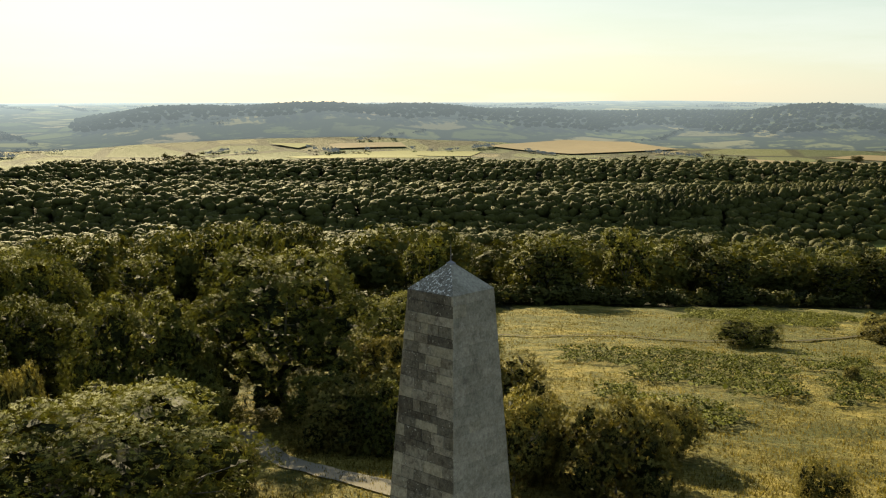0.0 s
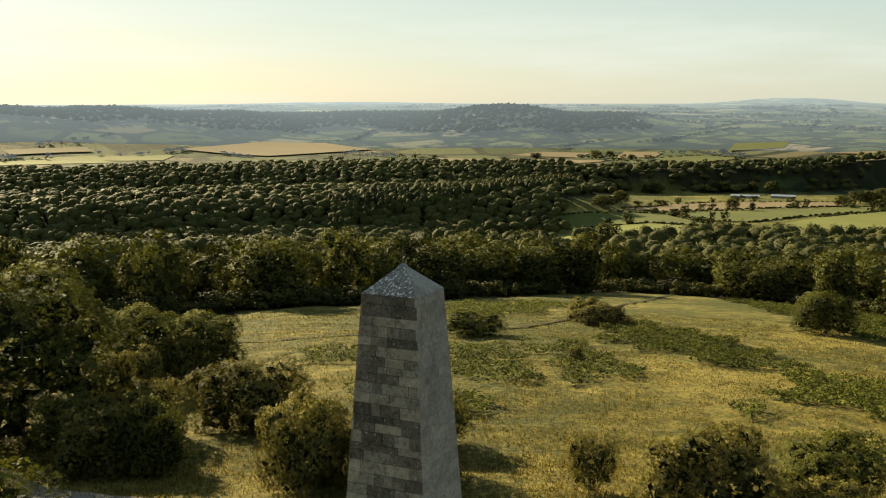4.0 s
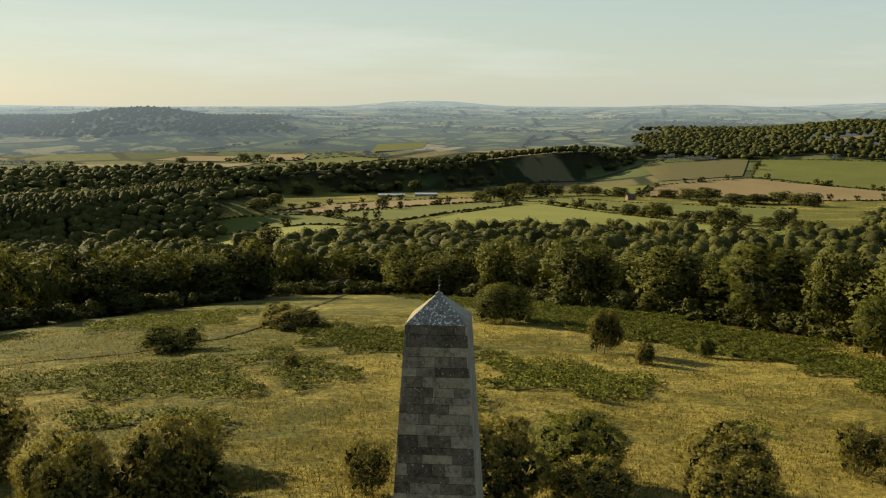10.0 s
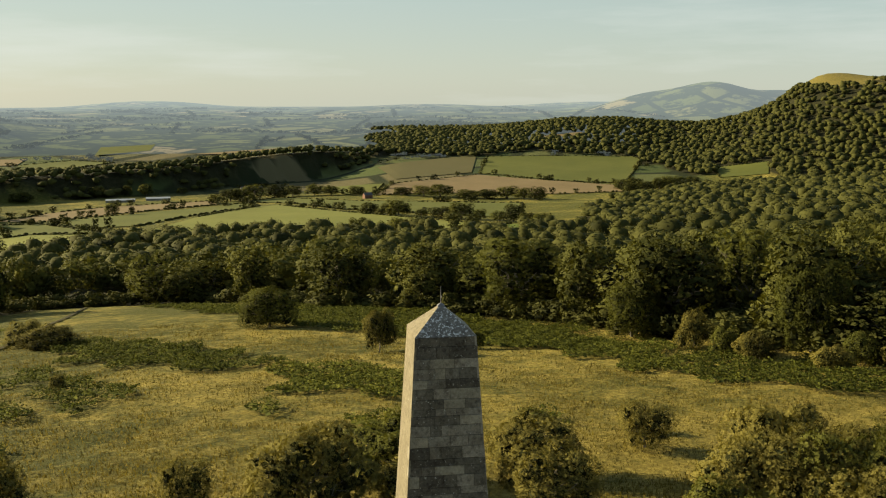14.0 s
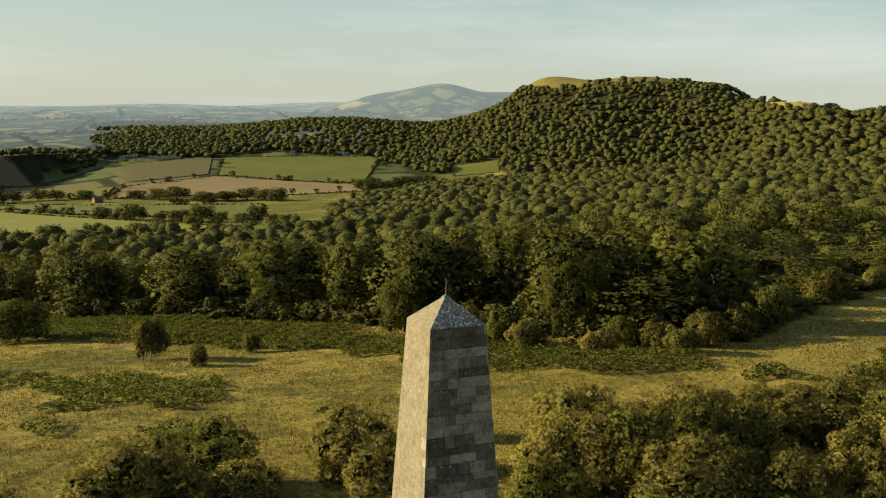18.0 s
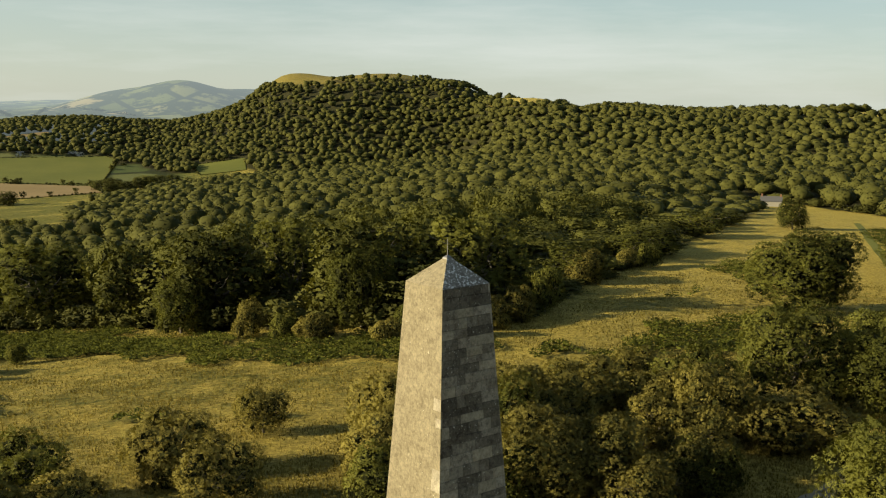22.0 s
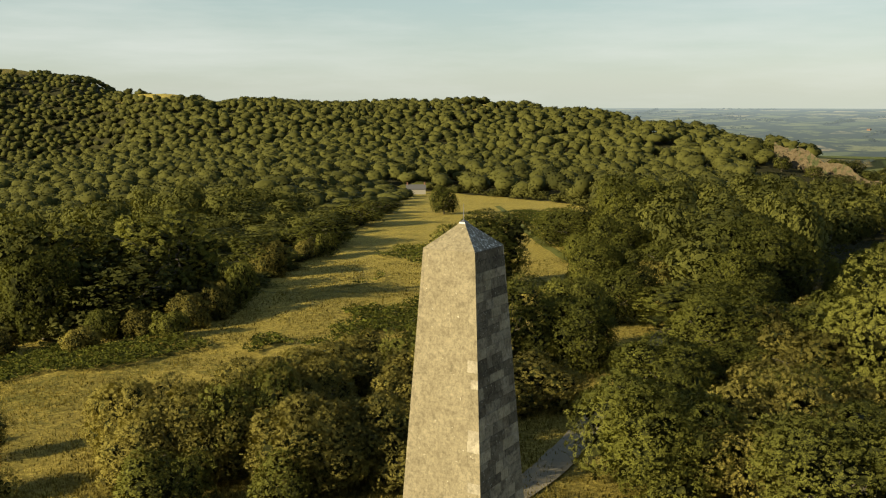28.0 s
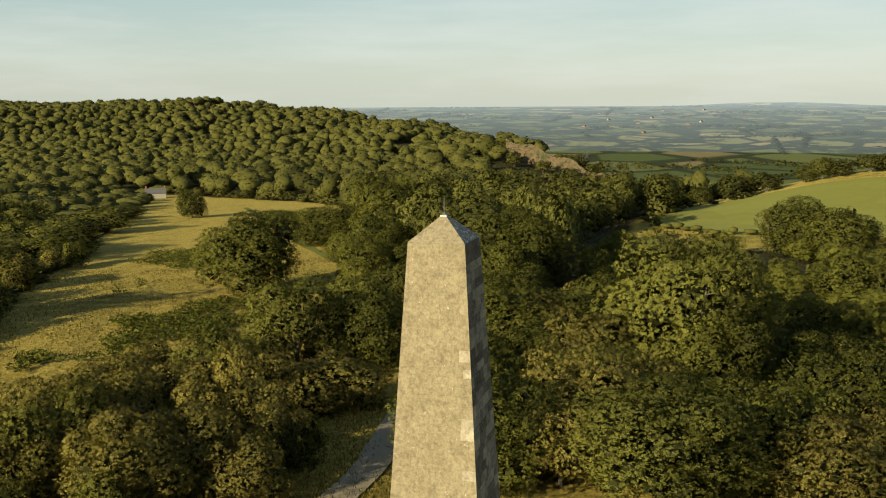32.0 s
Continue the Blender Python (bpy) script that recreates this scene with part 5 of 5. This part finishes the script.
FIELD_TREES = [
    (941, 740, 17, 17), (786, 719, 7, 6), (710, 580, 8, 7), (699, 320, 17, 18), (709, 307, 10, 14), (700, 287, 18, 18), (1010, 448, 22, 13), (1003, 424, 18, 13),
    (982, 402, 27, 18), (972, 372, 14, 9), (961, 345, 23, 12), (953, 321, 25, 18), (947, 299, 14, 12), (934, 275, 16, 11), (926, 258, 19, 18), (903, 237, 16, 11),
    (887, 221, 15, 12), (1284, 754, 36, 23), (1323, 742, 30, 20), (1365, 733, 26, 17), (1394, 711, 30, 17), (1391, 681, 24, 15), (1394, 639, 26, 14), (1399, 567, 25, 13),
    (1392, 528, 33, 17), (1386, 500, 38, 20), (1380, 456, 32, 13), (1377, 426, 37, 14), (1390, 398, 35, 19), (1377, 370, 27, 17), (1359, 346, 26, 19), (1242, 768, 28, 18),
    (1184, 756, 19, 14), (1146, 1055, 35, 17), (1269, 1022, 27, 18), (1310, 995, 15, 18), (1330, 975, 24, 20), (1378, 941, 19, 11), (742, 749, 23, 13), (815, 795, 19, 16),
    (1371, 1414, 24, 18), (1406, 1413, 20, 15), (1290, 1499, 22, 11), (1415, 1363, 15, 11), (1108, 549, 11, 6), (1155, 625, 7, 6), (1558, 258, 26, 16), (1521, 236, 29, 22),
    (1251, 754, 24, 19),
    (502, 517, 14, 16), (506, 502, 18, 20), (1547, 201, 26, 20), (1570, 190, 26, 20), (1590, 180, 24, 18), (1437, 224, 21, 17), (1475, 213, 25, 19), (1579, 191, 20, 17), (1594, 157, 25, 17),
]
LINE = [(214, -290), (211, -304), (218, -335), (226, -376), (209, -385), (195, -396), (184, -405), (160, -420), (135, -432)]
for (x0, y0), (x1, y1) in zip(LINE, LINE[1:]):
    for k in range(max(1, int(math.hypot(x1 - x0, y1 - y0) / 8))):
        t = (k + rng.uniform(-0.2, 0.2)) * 8 / math.hypot(x1 - x0, y1 - y0)
        plant("edge", float(x0 + (x1 - x0) * t + rng.normal()), float(y0 + (y1 - y0) * t + rng.normal()), float(rng.uniform(9, 14)), float(rng.uniform(7, 12)), "trees standing in the fields")
for az, d in ((137.4, 800), (137.6, 830), (138.1, 856), (138.6, 850), (139.4, 842), (140.2, 826), (141.0, 806), (141.8, 786), (142.6, 766), (143.4, 742), (138.9, 782), (140.6, 752), (142.2, 716), (143.8, 690)):
    plant("edge", d * math.sin(radians(az)), d * math.cos(radians(az)), float(rng.uniform(11, 16)), float(rng.uniform(8, 12)), "trees round the quarry")
for x, y, w, t in FIELD_TREES:
    plant("edge", x, y, w, t, "trees standing in the fields")
# an even-aged plantation on the valley side
line = np.array([(440, 790), (479, 798), (541, 801), (613, 808), (698, 821), (787, 837)], float)
qx, qy = [], []
for (x0, y0), (x1, y1) in zip(line, line[1:]):
    for k in range(int(math.hypot(x1 - x0, y1 - y0) / 8)):
        for back in range(0, 70, 9):
            t = k * 8 / math.hypot(x1 - x0, y1 - y0)
            px_, py_ = x0 + (x1 - x0) * t, y0 + (y1 - y0) * t
            g = 1 + back / math.hypot(px_, py_)
            qx.append(px_ * g + rng.normal() * 1.2)
            qy.append(py_ * g + rng.normal() * 1.2)
even = [canopy_variant(110 + k, 2, 7, 60, 0.7) for k in range(4)]
woods("plantation", np.array(qx), np.array(qy), even, "even-aged block of tall trees with light green tops", (8, 11), (16, 19))
# hedgerows with trees, and copses, over the far plain
xs, ys = [], []
for k in range(230):
    a = radians(rng.uniform(-12, 84) if k % 5 < 3 else rng.uniform(126, 162))
    d = rng.uniform(1740, 3900) if k % 5 < 3 else rng.uniform(950, 4000)
    turn, long = 0.5 + rng.choice([0, 1.57]) + rng.normal() * 0.25, rng.uniform(120, 420)
    t = np.arange(0, long, 9.0) + rng.uniform(-4, 4, len(np.arange(0, long, 9.0)))
    t = t[rng.uniform(size=len(t)) < 0.75]
    xs.append(d * math.sin(a) + t * math.cos(turn) + rng.normal(size=len(t)) * 2)
    ys.append(d * math.cos(a) + t * math.sin(turn) + rng.normal(size=len(t)) * 2)
    if rng.uniform() < 0.3:
        xs.append(xs[-1][0] + rng.normal(size=14) * 22)
        ys.append(ys[-1][0] + rng.normal(size=14) * 22)
x, y = np.concatenate(xs), np.concatenate(ys)
keep = ~wooded(x, y)
for _, poly in FIELDS:
    keep &= ~inside(poly, x, y)
x, y = x[keep], y[keep]
far = np.hypot(x, y) > 1990
low_kinds = [card_variant(90 + k, 16, 2.2, 0.0, 4, 4, True) for k in range(4)]
woods("copses", x[~far], y[~far], low_kinds, "small copses and hedgerow trees dotted over the plain", (7, 15), (4, 11))
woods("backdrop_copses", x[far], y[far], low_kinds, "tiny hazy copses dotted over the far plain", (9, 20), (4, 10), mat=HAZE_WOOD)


# ---- buildings ----
def box(bm, x0, x1, y0, y1, z0, z1):
    v = [bm.verts.new((x, y, z)) for z in (z0, z1) for x, y in ((x0, y0), (x1, y0), (x1, y1), (x0, y1))]
    for f in ((3, 2, 1, 0), (4, 5, 6, 7), (0, 1, 5, 4), (1, 2, 6, 5), (2, 3, 7, 6), (3, 0, 4, 7)):
        bm.faces.new([v[k] for k in f])


def gable(bm, lx, ly, z0, z1, over=0.3, thick=0.18):
    """A pitched roof with thickness over a plan of lx by ly, ridge along x."""
    for s in (-1, 1):
        e = (ly / 2 + over) * s
        drop = (z1 - z0) * over / (ly / 2)
        a = [(-lx / 2 - over, e, z0 - drop), (lx / 2 + over, e, z0 - drop), (lx / 2 + over, 0, z1), (-lx / 2 - over, 0, z1)]
        lo = [bm.verts.new(p) for p in a]
        hi = [bm.verts.new((p[0], p[1], p[2] + thick)) for p in a]
        bm.faces.new(lo)
        bm.faces.new(hi[::-1])
        for k in range(4):
            bm.faces.new((lo[k], hi[k], hi[(k + 1) % 4], lo[(k + 1) % 4]))


def walls(bm, lx, ly, z1, ridge):
    v = [bm.verts.new(p) for p in ((-lx / 2, -ly / 2, -1), (lx / 2, -ly / 2, -1), (lx / 2, ly / 2, -1), (-lx / 2, ly / 2, -1), (-lx / 2, -ly / 2, z1), (lx / 2, -ly / 2, z1), (lx / 2, ly / 2, z1), (-lx / 2, ly / 2, z1), (-lx / 2, 0, ridge), (lx / 2, 0, ridge))]
    for f in ((0, 1, 5, 4), (2, 3, 7, 6), (1, 2, 6, 9, 5), (3, 0, 4, 8, 7)):
        bm.faces.new([v[k] for k in f])


def house(name, x, y, turn, lx, ly, z1, ridge, wall_mat, roof_mat, label, category, openings=(), chimneys=()):
    root = tagged(new(name), label, category)
    root.matrix_basis = pose(x, y, float(height(x, y)), 0, 0, turn)
    bm = bmesh.new()
    walls(bm, lx, ly, z1, ridge)
    part("wall", bm, wall_mat, root)
    bm = bmesh.new()
    gable(bm, lx, ly, z1, ridge)
    part("roof", bm, roof_mat, root)
    for ox, oz, ow, oh, word in openings:
        bm = bmesh.new()
        box(bm, ox - ow / 2, ox + ow / 2, -ly / 2 - 0.05, -ly / 2 + 0.1, oz, oz + oh)
        part(word, bm, PANE, root)
    for cx in chimneys:
        bm = bmesh.new()
        box(bm, cx - 0.45, cx + 0.45, -0.4, 0.4, ridge - 0.8, ridge + 1.6)
        box(bm, cx - 0.55, cx + 0.55, -0.5, 0.5, ridge + 1.35, ridge + 1.5)
        part("chimney", bm, BRICK_RED, root)
    return root


house("cottage", 578, -310, 62, 13, 6, 3.6, 6.4, RENDERED, SLATE, "white rendered cottage with slate roof at the wood's edge", "house",
      [(-4.5, 0.9, 1.0, 1.2, "window"), (-2, 0.9, 1.0, 1.2, "window"), (0.3, 0, 1.0, 2.1, "door"), (2.6, 0.9, 1.0, 1.2, "window"), (4.8, 0.9, 1.0, 1.2, "window")], (-5.8, 5.8))
for x, y, turn, long in ((1190, 918, -36, 40), (1238, 888, -36, 34)):
    house("barn", x, y, turn - 20, long, 11, 3.2, 5.0, RENDERED, TIN, "long low farm barn with pale sheet roof", "barn")
for x, y, turn in ((1434, 845, -30), (1472, 852, 10), (1450, 868, -50), (1338, 596, -35)):
    house("farmhouse", x, y, turn, 13, 7, 5, 8.5, BRICK_RED if turn > -40 else RENDERED, SLATE, "farmhouse among trees in the valley", "house", [(-3, 1, 1.1, 1.3, "window"), (3, 1, 1.1, 1.3, "window")], (0,))
for k in range(10):
    a, d = radians(rng.uniform(141, 157)), rng.uniform(2500, 3700)
    house("farmhouse", d * math.sin(a), d * math.cos(a), rng.uniform(0, 90), 9, 6, 4, 6.5, RENDERED if k % 3 else BRICK_RED, SLATE, "small house out on the far plain", "house")


# ---- quarry face ----
bm = bmesh.new()
rows = []
for i in range(61):
    t = i / 60
    az = 138.4 + 5.8 * t
    dd = 838 - 150 * t
    row = []
    for j in range(15):
        s = j / 14
        top = -11 - 20 * t - 2 * math.sin(t * 17)
        low = -24 - 17 * t - 6 * math.sin(t * 3.14)
        x, y = dd * math.sin(radians(az)), dd * math.cos(radians(az))
        jag = noise.noise(Vector((t * 22, s * 6, 0))) * 5 + noise.noise(Vector((t * 60, s * 15, 3))) * 2
        back = 10 * s + jag
        row.append(bm.verts.new((x + back * math.sin(radians(az)), y + back * math.cos(radians(az)), low + (top - low) * s + noise.noise(Vector((t * 40, s * 9, 7))) * 1.2)))
    rows.append(row)
for p, q in zip(rows, rows[1:]):
    for k in range(14):
        bm.faces.new((p[k], p[k + 1], q[k + 1], q[k]))
me = bpy.data.meshes.new("quarry_face")
bm.normal_update()
bm.to_mesh(me)
bm.free()
me.materials.append(ROCK)
tagged(new("quarry_face", me), "bare reddish-brown rock face of an old quarry on the wooded spur", "rock face", kind="structure")
